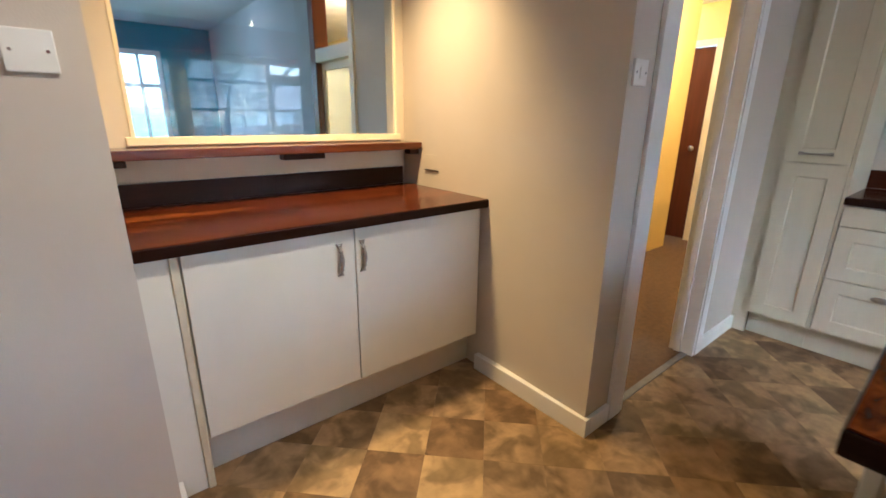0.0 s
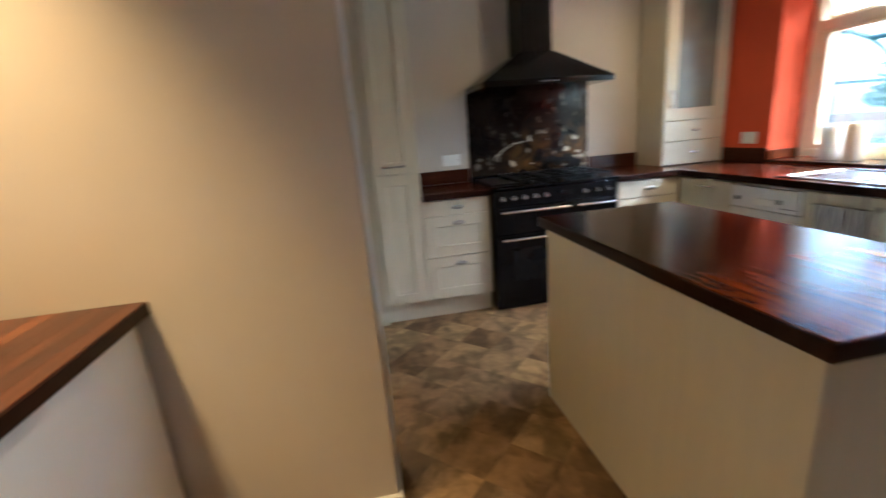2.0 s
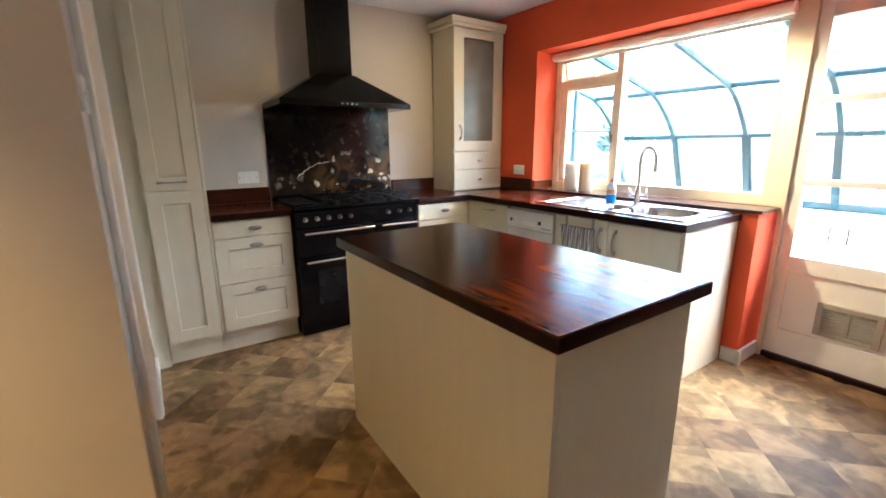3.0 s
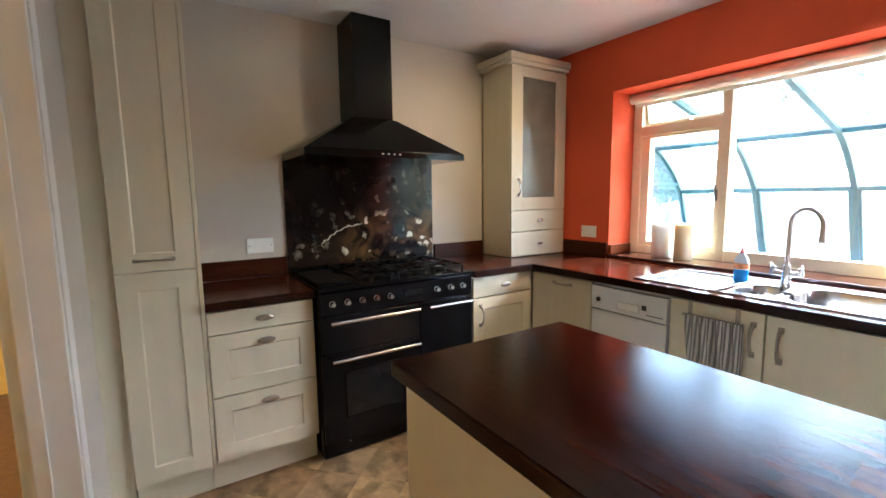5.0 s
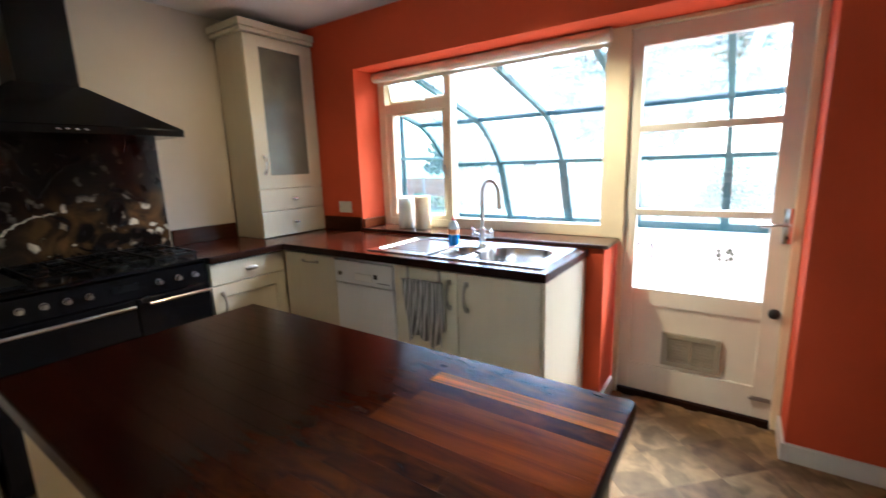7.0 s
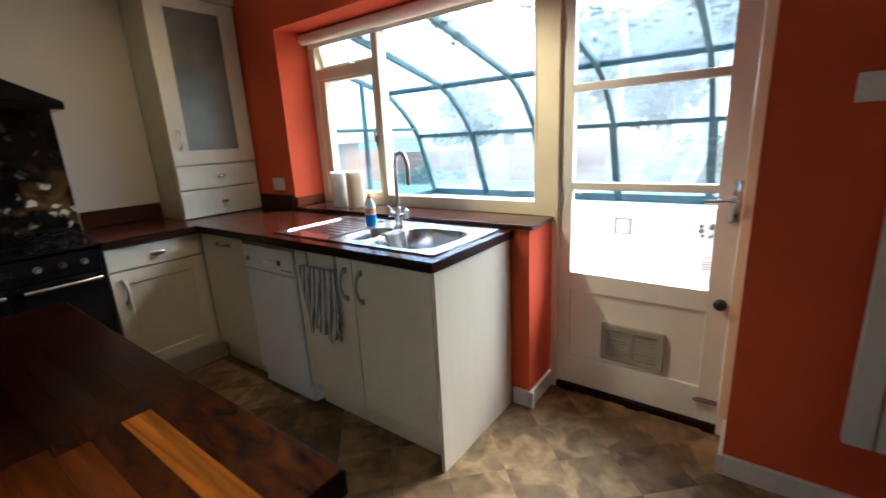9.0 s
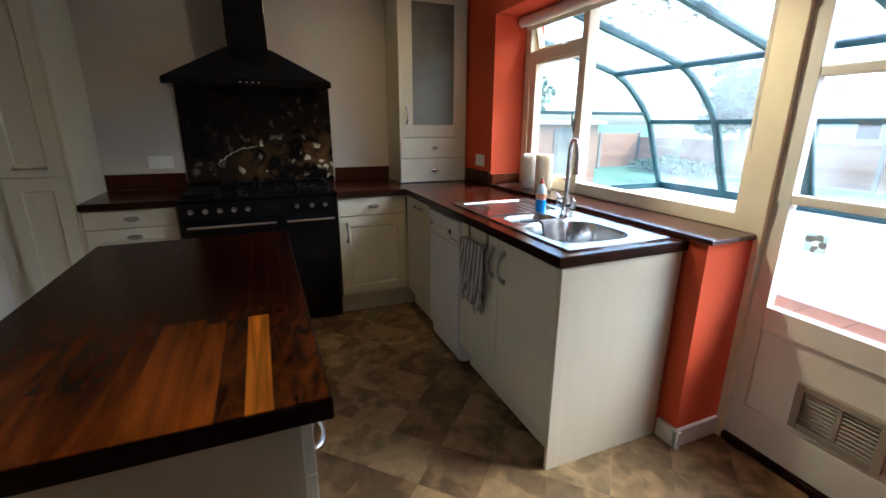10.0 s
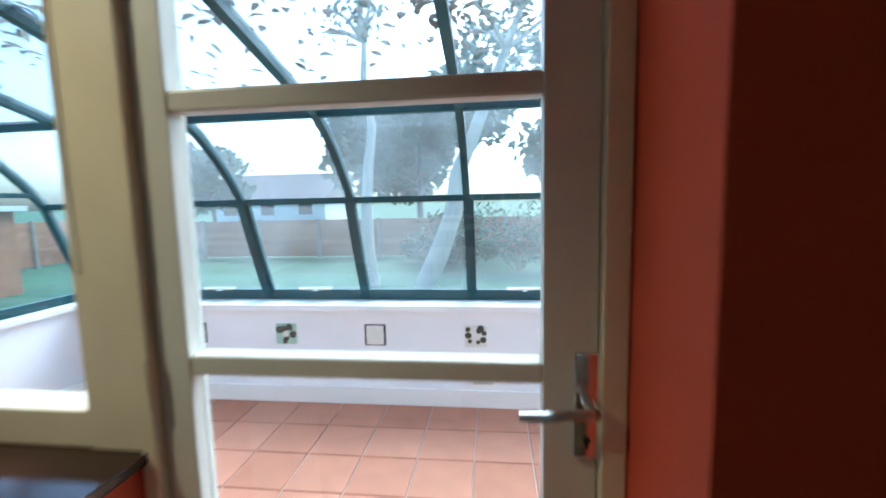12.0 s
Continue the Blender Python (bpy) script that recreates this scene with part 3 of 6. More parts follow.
def pebble_handle(F, u, z, d, w=0.041, h=0.0155):
    """An oval domed pull on a short stem."""
    bm = bmesh.new()
    c = F.at(u, z, d + 0.018)
    rx, ry = (0.012, w) if F.axis == "x" else (w, 0.012)
    ball(bm, c, rx, ry, h)
    cyl(bm, F.at(u, z, d), F.at(u, z, d + 0.014), 0.008)
    return bm


# ---- the setting ----
H = 2.40
XE, YS, YN = 3.73, -2.21, 0.71
XW = -1.9

structure("floor", boxes((XW, -2.6, -0.15, 3.9, 2.2, -0.012)), M_JOINT, "stone-patterned brown and beige vinyl kitchen floor", "floor")
structure("ceiling", boxes((XW - 0.15, -2.6, H, 5.6, 2.2, H + 0.12), (XW - 0.15, 2.2, H, 3.6, 7.3, H + 0.12)), M_CEIL, "plain white plaster ceiling", "ceiling")
structure("wall_east", boxes((XE, -2.6, 0, XE + 0.15, YN + 0.1, H)), M_WALL, "pale beige painted wall behind the cooker", "wall")
# Unseen end wall, placed close in to bounce daylight back into the kitchen.
structure("wall_west_bounce", boxes((-1.05, YS + 0.0005, -0.012, -0.9, 1.2595, H)), M_WALL, "plain pale beige painted wall, unseen, set close to bounce light", "wall")

# south wall, with one opening for window and door
WX0, WX1, DX0, HEAD = 2.99, 1.245, 0.42, 2.056
bm = bmesh.new()
box(bm, XE, YS, 0, WX0, -2.6, H)
box(bm, WX0, YS, HEAD, DX0, -2.6, H)
box(bm, WX0, YS, 0, WX1, -2.6, 0.914)
box(bm, DX0, YS, 0, XW, -2.6, H)
structure("wall_south", bm, M_ORANGE, "bright orange-red painted wall around window and garden door", "wall")

# north side: stub wall, niche back with hatch, niche side, doorway wall
bm = bmesh.new()
box(bm, XW, 1.26, 0, 0.183, 2.2, H)
structure("wall_stub", bm, M_WALL, "grey-beige painted wall beside the niche", "wall")
HX0, HX1, HZ0, HZ1 = 0.30, 1.545, 1.184, 2.12
bm = bmesh.new()
box(bm, 0.183, 2.085, 0, HX0, 2.17, H)
box(bm, HX1, 2.085, 0, 1.607, 2.17, H)
box(bm, HX0, 2.085, 0, HX1, 2.17, HZ0)
box(bm, HX0, 2.085, HZ1, HX1, 2.17, H)
structure("wall_niche", bm, M_NICHE, "cream painted niche wall with glazed serving hatch", "wall")
# boxed ledge below the hatch, its upper end shaped
bm = bmesh.new()
prof = [(0.184, 0.0), (1.60, 0.0), (1.60, 0.86), (1.552, 0.86), (1.552, 1.0), (1.563, 1.015), (1.570, 1.03), (1.570, 1.05), (1.574, 1.07), (1.582, 1.09), (1.59, 1.1095), (0.184, 1.1095)]
fa, ba = [bm.verts.new((x, 2.045, z)) for x, z in prof], [bm.verts.new((x, 2.084, z)) for x, z in prof]
bm.faces.new(fa)
bm.faces.new(ba[::-1])
for k in range(len(prof)):
    bm.faces.new((fa[k], ba[k], ba[(k + 1) % len(prof)], fa[(k + 1) % len(prof)]))
structure("wall_niche_ledge", bm, M_NICHE, "cream boxed ledge with a shaped end below the hatch", "wall")
DO0, DO1, DOH = 1.832, 2.625, 2.03
bm = bmesh.new()
vs = [bm.verts.new(p) for p in ((1.567, YN, 0), (1.75, YN, 0), (1.75, 2.17, 0), (1.61, 2.17, 0), (1.567, YN, H), (1.75, YN, H), (1.75, 2.17, H), (1.61, 2.17, H))]
for f in ((0, 1, 2, 3), (7, 6, 5, 4), (0, 4, 5, 1), (1, 5, 6, 2), (2, 6, 7, 3), (3, 7, 4, 0)):
    bm.faces.new([vs[i] for i in f])
structure("wall_niche_side", bm, M_WALL, "pale beige painted side wall of the niche", "wall")
bm = bmesh.new()
box(bm, 1.75, YN, 0, DO0, YN + 0.1, H)
box(bm, DO1, YN, 0, XE, YN + 0.1, H)
box(bm, DO0, YN, DOH, DO1, YN + 0.1, H)
structure("wall_north", bm, M_WALL, "pale beige painted wall with hall doorway", "wall")

# skirting
SK = [
    (1.550, YN - 0.018, 1.582, 1.37), (1.5825, YN - 0.018, 1.727, YN), (2.705, YN - 0.018, 3.1945, YN),
    (-0.9, 1.242, 0.201, 1.26), (0.183, 1.26, 0.201, 1.37),
    (1.215, YS, 1.33, YS + 0.018), (1.227, -2.46, 1.245, YS + 0.018), (DX0 - 0.002, YS + 0.018, -0.9, YS), (DX0, -2.46, DX0 + 0.016, YS + 0.018),
]
for k, (a, b, c, d) in enumerate(SK):
    bm = bmesh.new()
    box(bm, a, b, 0, c, d, 0.085, 0.003)
    structure("baseboard", bm, M_GLOSSWHITE, "white gloss painted skirting board", "skirting")

# hall doorway trim
bm = bmesh.new()
box(bm, DO0 - 0.10, YN - 0.02, 0, DO0 - 0.004, YN - 0.001, DOH + 0.07, 0.004)
box(bm, DO1 + 0.004, YN - 0.02, 0, DO1 + 0.078, YN - 0.001, DOH + 0.07, 0.004)
box(bm, DO0 - 0.004, YN - 0.02, DOH + 0.004, DO1 + 0.004, YN - 0.001, DOH + 0.07, 0.004)
box(bm, DO0 - 0.004, YN - 0.015, 0, DO0 + 0.02, YN + 0.115, DOH, 0.003)
box(bm, DO1 - 0.02, YN - 0.015, 0, DO1 + 0.004, YN + 0.115, DOH, 0.003)
box(bm, DO0 + 0.02, YN - 0.015, DOH - 0.02, DO1 - 0.02, YN + 0.115, DOH + 0.003, 0.003)
box(bm, DO1 - 0.032, YN + 0.05, 0, DO1 - 0.02, YN + 0.085, DOH - 0.02, 0.002)
structure("door_frame_hall", bm, M_GLOSSWHITE, "white gloss painted door frame to the hall", "door frame")
structure("threshold_strip", boxes((DO0 + 0.02, YN + 0.01, 0, DO1 - 0.02, YN + 0.045, 0.006), bevel=0.002), M_DULLMETAL, "brushed metal threshold strip in the doorway", "threshold")

# hall
structure("floor_hall", boxes((1.75, YN + 0.046, -0.1, 5.3, 2.6, 0.005)), M_CARPET, "brown carpeted hall floor", "floor")
structure("wall_hall_north", boxes((1.75, 1.86, 0, 4.75, 2.165, H), (4.62, 2.166, 0, 4.75, 2.75, H), (4.75, 2.60, 0, 5.35, 2.75, H)), M_YELLOW, "yellow painted hall wall", "wall")
bm = bmesh.new()
box(bm, 5.2, 0.6, 0, 5.35, 1.78, H)
box(bm, 5.2, 1.78, 2.03, 5.35, 2.60, H)
structure("wall_hall_east", bm, M_YELLOW, "yellow painted hall end wall with doorway", "wall")
structure("wall_hall_south", boxes((XE + 0.15, YN, 0, 5.2, YN + 0.1, H), (1.76, YN + 0.1, 0, DO0 - 0.02, YN + 0.112, H), (DO1 + 0.02, YN + 0.1, 0, XE + 0.15, YN + 0.112, H)), M_YELLOW, "yellow painted hall wall", "wall")
hd = thing("hall_door", (5.24, 2.1, 0), "dark brown varnished wooden door in the hall", "door")
part("door_leaf", boxes((5.23, 1.84, 0.006, 5.27, 2.55, 2.0), bevel=0.003), M_BROWNDOOR, hd)
part("door_frame", boxes((5.17, 1.74, 0.005, 5.23, 1.84, 2.06), (5.17, 2.55, 0.005, 5.23, 2.598, 2.06), (5.17, 1.84, 2.0, 5.23, 2.55, 2.06), bevel=0.004), M_CREAMWOOD, hd, "cream painted door frame")
bm = bmesh.new()
cyl(bm, (5.23, 1.92, 1.0), (5.18, 1.92, 1.0), 0.009)
ball(bm, (5.175, 1.92, 1.0), 0.025, 0.028, 0.028)
part("door_knob", bm, M_PEWTER, hd, "", True)

# dining room seen through the hatch
DXE = 1.76
structure("floor_dining", boxes((XW, 2.17, -0.1, 3.6, 7.3, 0.004)), M_CARPET, "brown carpeted dining room floor", "floor")
bm = bmesh.new()
# Unseen left part of the window added to let in more daylight.
TW0, TW1, TZ0, TZ1 = -1.7, 1.14, 0.2, 2.08
box(bm, XW, 7.1, 0, TW0, 7.3, H)
box(bm, TW1, 7.1, 0, 3.6, 7.3, H)
box(bm, TW0, 7.1, 0, TW1, 7.3, TZ0)
box(bm, TW0, 7.1, TZ1, TW1, 7.3, H)
structure("wall_dining_north", bm, M_TEAL, "dark teal painted wall with window", "wall")
bm = bmesh.new()
box(bm, DXE, 2.17, 0, DXE + 0.1, 2.92, H)
box(bm, DXE, 3.661, 0, DXE + 0.1, 7.1, H)
box(bm, DXE, 2.92, 2.361, DXE + 0.1, 3.56, H)
structure("wall_dining_east", bm, M_GREYWALL, "pale grey painted dining room wall with doorway", "wall")
structure("wall_dining_west", boxes((XW - 0.15, -2.6, 0, XW, 7.3, H)), M_GREYWALL, "pale grey painted dining room wall", "wall")
structure("wall_landing", boxes((3.45, 2.17, 0, 3.6, 7.1, H), (DXE + 0.1, 2.17, 0, 3.45, 2.25, H)), M_YELLOW, "yellow painted lobby wall", "wall")
bm = bmesh.new()
box(bm, DXE - 0.02, 3.562, 0, DXE + 0.10, 3.66, 2.39, 0.004)
structure("door_post_dining", bm, M_REDWOOD, "red-brown varnished timber door post", "door frame")
bm = bmesh.new()
box(bm, DXE - 0.02, 2.92, 0, DXE + 0.12, 2.98, 2.36, 0.004)
box(bm, DXE - 0.02, 2.98, 1.70, DXE + 0.12, 3.56, 1.80, 0.004)
box(bm, DXE - 0.02, 2.98, 2.28, DXE + 0.12, 3.56, 2.36, 0.004)
structure("door_frame_dining", bm, M_CREAMWOOD, "cream painted timber door frame with fanlight", "door frame")
dd = thing("dining_door", (DXE + 0.05, 3.25, 0), "pale frosted glass door in a timber frame", "door")
part("frosted_pane", boxes((DXE + 0.045, 3.03, 0.12, DXE + 0.055, 3.51, 1.64)), M_FROST, dd)
part("door_stiles", boxes((DXE + 0.03, 2.985, 0.01, DXE + 0.07, 3.03, 1.695), (DXE + 0.03, 3.51, 0.01, DXE + 0.07, 3.555, 1.695), (DXE + 0.03, 3.03, 0.01, DXE + 0.07, 3.51, 0.12), (DXE + 0.03, 3.03, 1.64, DXE + 0.07, 3.51, 1.695), bevel=0.003), M_CREAMWOOD, dd)
pl = thing("pendant_bulb", (2.25, 3.62, 2.0), "lit warm globe bulb hanging in the lobby", "lamp")
part("globe", ball(bmesh.new(), (2.25, 3.62, 2.05), 0.07, 0.07, 0.07), M_LAMPGLOW, pl, "", True)
part("cord", cyl(bmesh.new(), (2.25, 3.62, 2.11), (2.25, 3.62, H), 0.006), M_DARKPLASTIC, pl)
dw = tagged(new("window_dining"), "white framed dining room window", "window", kind="structure")
bm = bmesh.new()
for a, b in ((TW0, TW0 + 0.06), (0.36, 0.42), (0.86, 0.90), (TW1 - 0.06, TW1)):
    box(bm, a, 7.12, TZ0, b, 7.19, TZ1, 0.004)
for a, b in ((TW0 + 0.06, 0.36), (0.42, 0.86), (0.90, TW1 - 0.06)):
    box(bm, a, 7.12, TZ0, b, 7.19, TZ0 + 0.06, 0.004)
    box(bm, a, 7.12, TZ1 - 0.06, b, 7.19, TZ1, 0.004)
    box(bm, a, 7.12, 1.62, b, 7.19, 1.67, 0.004)
part("window_frame", bm, M_GLOSSWHITE, dw)
part("pane", boxes((TW0 + 0.05, 7.15, TZ0 + 0.05, 0.37, 7.156, TZ1 - 0.05)), M_DININGGLASS, dw)
part("pane", boxes((0.41, 7.15, TZ0 + 0.05, TW1 - 0.05, 7.156, TZ1 - 0.05)), M_DININGGLASS, dw)

# hatch glazing
hw = tagged(new("window_hatch"), "clear glazed serving hatch in cream trim", "window", kind="structure")
bm = bmesh.new()
box(bm, HX0 - 0.03, 2.073, HZ0 - 0.03, HX1 + 0.03, 2.095, HZ0 + 0.004, 0.003)
box(bm, HX0 - 0.012, 2.077, HZ0 + 0.004, HX0 + 0.004, 2.095, HZ1, 0.003)
box(bm, HX1 - 0.004, 2.077, HZ0 + 0.004, HX1 + 0.010, 2.095, HZ1, 0.003)
part("window_frame", bm, M_CREAMWOOD, hw)
part("pane", boxes((HX0 - 0.002, 2.10, HZ0, HX1 + 0.002, 2.106, HZ1)), M_HATCHGLASS, hw)


# ---- worktops of oiled staves ----
def stave_top(name, x0, y0, x1, y1, z, axis, label, material, edge=0.04, width=0.045, run=0.62, special=None, seed=1, first_run=None):
    """A worktop: dark body with staves as its surface."""
    rnd = random.Random(seed)
    ob = thing(name, ((x0 + x1) / 2, (y0 + y1) / 2, z - edge), label, "worktop")
    part("core", boxes((x0, y0, z - edge, x1, y1, z - 0.0025), bevel=0.004), M_DARKEDGE, ob, "dark oiled edge")
    a0, a1, b0, b1 = (x0, x1, y0, y1) if axis == "x" else (y0, y1, x0, x1)
    rows = max(1, round((b1 - b0 - 0.008) / width))
    w = (b1 - b0 - 0.008) / rows
    for i in range(rows):
        p = a0 + 0.004
        first = True
        while p < a1 - 0.005:
            q = p + (rnd.uniform(0.15, run) if first else rnd.uniform(0.35, run))
            if first and first_run:
                q = p + first_run((i + 0.5) * w + b0 + 0.004, q - p)
            first = False
            if q > a1 - 0.15:
                q = a1 - 0.004
            r0, r1 = b0 + 0.004 + i * w, b0 + 0.004 + (i + 1) * w
            g = 0.0003
            mat = special(p, q, (r0 + r1) / 2) if special else None
            bm = bmesh.new()
            if axis == "x":
                box(bm, p + g, r0 + g, z - 0.006, q - g, r1 - g, z)
            else:
                box(bm, r0 + g, p + g, z - 0.006, r1 - g, q - g, z)
            part("stave", bm, mat or material, ob)
            p = q
    return ob


# ---- island ----
IX0, IX1, IY0, IY1 = 0.815, 2.095, -0.735, -0.06


def island_tone(p, q, v):
    if p > 0.9:
        return None
    if -0.65 < v < -0.60:
        return M_LIGHTSTAVE
    if -0.55 < v < -0.43:
        return M_MIDSTAVE
    return M_EMBERSTAVE if -0.43 < v < -0.12 else None


def island_first(v, length):
    """Lengths of the boards at the end of the island."""
    if -0.65 < v < -0.60:
        return 0.395
    return 0.30 + 0.12 * math.sin(v * 61) ** 2 if -0.55 < v < -0.43 else length


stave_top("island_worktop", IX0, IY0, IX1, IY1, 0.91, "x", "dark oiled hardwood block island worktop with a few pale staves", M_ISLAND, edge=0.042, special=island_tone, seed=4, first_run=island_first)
isl = thing("island_unit", ((IX0 + IX1) / 2, (IY0 + IY1) / 2, 0), "cream panelled kitchen island unit", "kitchen island")
part("panel_north", boxes((IX0 + 0.03, IY1 - 0.048, 0.0, IX1 - 0.03, IY1 - 0.03, 0.867), bevel=0.002), M_CREAM, isl)
part("panel_west", boxes((IX0 + 0.03, IY0 + 0.055, 0.0, IX0 + 0.048, IY1 - 0.049, 0.867), bevel=0.002), M_CREAM, isl)
part("panel_east", boxes((IX1 - 0.048, IY0 + 0.055, 0.0, IX1 - 0.03, IY1 - 0.049, 0.867), bevel=0.002), M_CREAM, isl)
part("carcass", boxes((IX0 + 0.05, IY0 + 0.056, 0.15, IX1 - 0.05, IY1 - 0.05, 0.866)), M_CARCASS, isl)
part("plinth", boxes((IX0 + 0.05, IY0 + 0.11, 0.0, IX1 - 0.05, IY1 - 0.05, 0.148)), M_CREAM, isl)
FI = Face("y", IY0 + 0.054, -1)
for k, (a, b) in enumerate(((IX0 + 0.05, 1.245), (1.245, 1.66), (1.66, IX1 - 0.05))):
    for z0, z1 in ((0.15, 0.45), (0.45, 0.72), (0.72, 0.865)):
        d = part("drawer", slab(FI, a, b, z0, z1), M_WHITEDOOR, isl)
        part("handle", bar_handle(FI, (a + b) / 2 - 0.06, (a + b) / 2 + 0.06, z1 - 0.05, 0.02), M_CHROME, d, "chrome bow handle", True)

# ---- tall larder unit ----
FE = Face("x", 3.195, -1)
tall = thing("larder_unit", (3.45, 0.5, 0), "tall cream larder unit with two framed doors", "cabinet")
part("carcass", boxes((3.196, 0.335, 0.14, XE - 0.005, 0.62, 2.26)), M_CARCASS, tall)
part("side_panel", boxes((3.18, 0.318, 0.144, XE - 0.005, 0.334, 2.26), bevel=0.002), M_CREAM, tall)
part("filler", boxes((3.196, 0.6265, 0.0, 3.215, YN - 0.0008, 2.26)), M_CREAM, tall)
part("plinth", boxes((3.235, 0.335, 0.0, 3.25, 0.625, 0.142)), M_CREAM, tall)
d1 = part("door", shaker(FE, 0.335, 0.625, 0.145, 1.066), M_CREAM, tall)
d2 = part("door", shaker(FE, 0.335, 0.625, 1.068, 2.26), M_CREAM, tall)
part("handle", bar_handle(FE, 0.42, 0.55, 1.117, 0.02), M_PEWTER, d2, "pewter bow handle", True)
part("cornice", boxes((3.15, 0.31, 2.26, XE - 0.005, 0.665, 2.29), (3.165, 0.315, 2.29, XE - 0.005, 0.665, 2.32), bevel=0.004), M_CREAM, tall)

# ---- drawer unit left of the cooker ----
du = thing("drawer_unit", (3.45, 0.08, 0), "cream three-drawer base unit beside the cooker", "cabinet")
part("carcass", boxes((3.196, -0.155, 0.14, XE - 0.005, 0.316, 0.867)), M_CARCASS, du)
part("plinth", boxes((3.235, -0.155, 0.0, 3.25, 0.334, 0.142)), M_CREAM, du)
for z0, z1, kind in ((0.755, 0.862, 0), (0.462, 0.753, 1), (0.15, 0.460, 1)):
    d = part("drawer", shaker(FE, -0.155, 0.316, z0, z1) if kind else slab(FE, -0.155, 0.316, z0, z1), M_CREAM, du)
    part("handle", pebble_handle(FE, 0.075, z1 - 0.052, 0.02), M_PEWTER, d, "oval pewter pull", True)
stave_top("cooker_side_worktop", 3.145, -0.16, XE - 0.025, 0.318, 0.91, "y", "dark red-brown hardwood worktop beside the cooker", M_WOODY, seed=11)


def upstand(name, x0, y0, x1, y1, label):
    ob = link(name, boxes((x0, y0, 0.9105, x1, y1, 1.015), bevel=0.003), M_DARKWOOD)
    return tagged(ob, label, "upstand")


M_DARKWOOD = shader("dark_iroko_upstand", (0.050, 0.014, 0.007), 0.22, spec=0.16, var=0.3, scale=5, bump=0.05, stretch=(1, 1, 8))
upstand("worktop_upstand", XE - 0.022, -0.158, XE - 0.001, 0.316, "dark hardwood upstand against the wall")
upstand("worktop_upstand", XE - 0.022, -1.64, XE - 0.001, -1.20, "dark hardwood upstand against the wall")
upstand("worktop_upstand", 2.992, YS + 0.001, 3.384, YS + 0.022, "dark hardwood upstand against the orange wall")
tagged(link("reveal_upstand", boxes((2.97, -2.44, 0.9385, WX0 - 0.001, YS - 0.002, 1.0), bevel=0.003), M_REDWOOD), "orange-brown wooden upstand on the window reveal", "upstand")

# ---- range cooker ----
CY0, CY1 = -1.105, -0.168
CF = Face("x", 3.15, -1)
ck = thing("range_cooker", (3.43, (CY0 + CY1) / 2, 0), "black range cooker with chrome rails and knobs", "cooker")
part("body", boxes((3.15, CY0, 0.012, XE - 0.03, CY1, 0.895), bevel=0.004), M_BLACK, ck)
part("plinth", boxes((3.17, CY0 + 0.01, 0.0, 3.2, CY1 - 0.01, 0.08)), M_BLACK, ck)
part("hob_plate", boxes((3.12, CY0 - 0.004, 0.896, XE - 0.03, CY1 + 0.004, 0.912), bevel=0.004), M_BLACK, ck)
part("back_rail", boxes((XE - 0.055, CY0, 0.913, XE - 0.03, CY1, 0.945), bevel=0.004), M_BLACK, ck)
bm = bmesh.new()
CF.box(bm, CY0 + 0.003, CY1 - 0.003, 0.772, 0.888, 0, 0.022, 0.005)
fas = part("control_panel", bm, M_BLACK, ck)
for y in (-0.235, -0.315, -0.395, -0.475, -0.555, -0.85, -0.945, -1.03):
    bm = bmesh.new()
    cyl(bm, CF.at(y, 0.832, 0.022), CF.at(y, 0.832, 0.027), 0.016)
    cyl(bm, CF.at(y, 0.832, 0.027), CF.at(y, 0.832, 0.05), 0.014, 0.011)
    part("knob", bm, M_CHROME, fas, "chrome and black control knob", True)
bm = bmesh.new()
CF.box(bm, -0.76, -0.64, 0.815, 0.855, 0.022, 0.026, 0.003)
part("clock", bm, M_BLACKGLASS, fas)
for name, u0, u1, z0, z1 in (("grill_door", -0.735, CY1 - 0.004, 0.575, 0.768), ("oven_door", -0.735, CY1 - 0.004, 0.09, 0.571), ("tall_oven_door", CY0 + 0.004, -0.739, 0.09, 0.768)):
    bm = bmesh.new()
    CF.box(bm, u0, u1, z0, z1, 0, 0.024, 0.004)
    d = part(name, bm, M_BLACK, ck)
    if name == "oven_door":
        bm = bmesh.new()
        CF.box(bm, -0.62, -0.29, 0.22, 0.47, 0.0245, 0.027, 0.003)
        part("oven_window", bm, M_BLACKGLASS, d, "dark glass oven window")
    zz = z1 - 0.028
    bm = bmesh.new()
    tube(bm, [CF.at(u0 + 0.02, zz, 0.066), CF.at(u1 - 0.04, zz, 0.066)], 0.010, 12)
    for u in (u0 + 0.035, u1 - 0.055):
        cyl(bm, CF.at(u, zz, 0.022), CF.at(u, zz, 0.066), 0.008)
    part("handle_rail", bm, M_CHROME, d, "chrome handle rail", True)
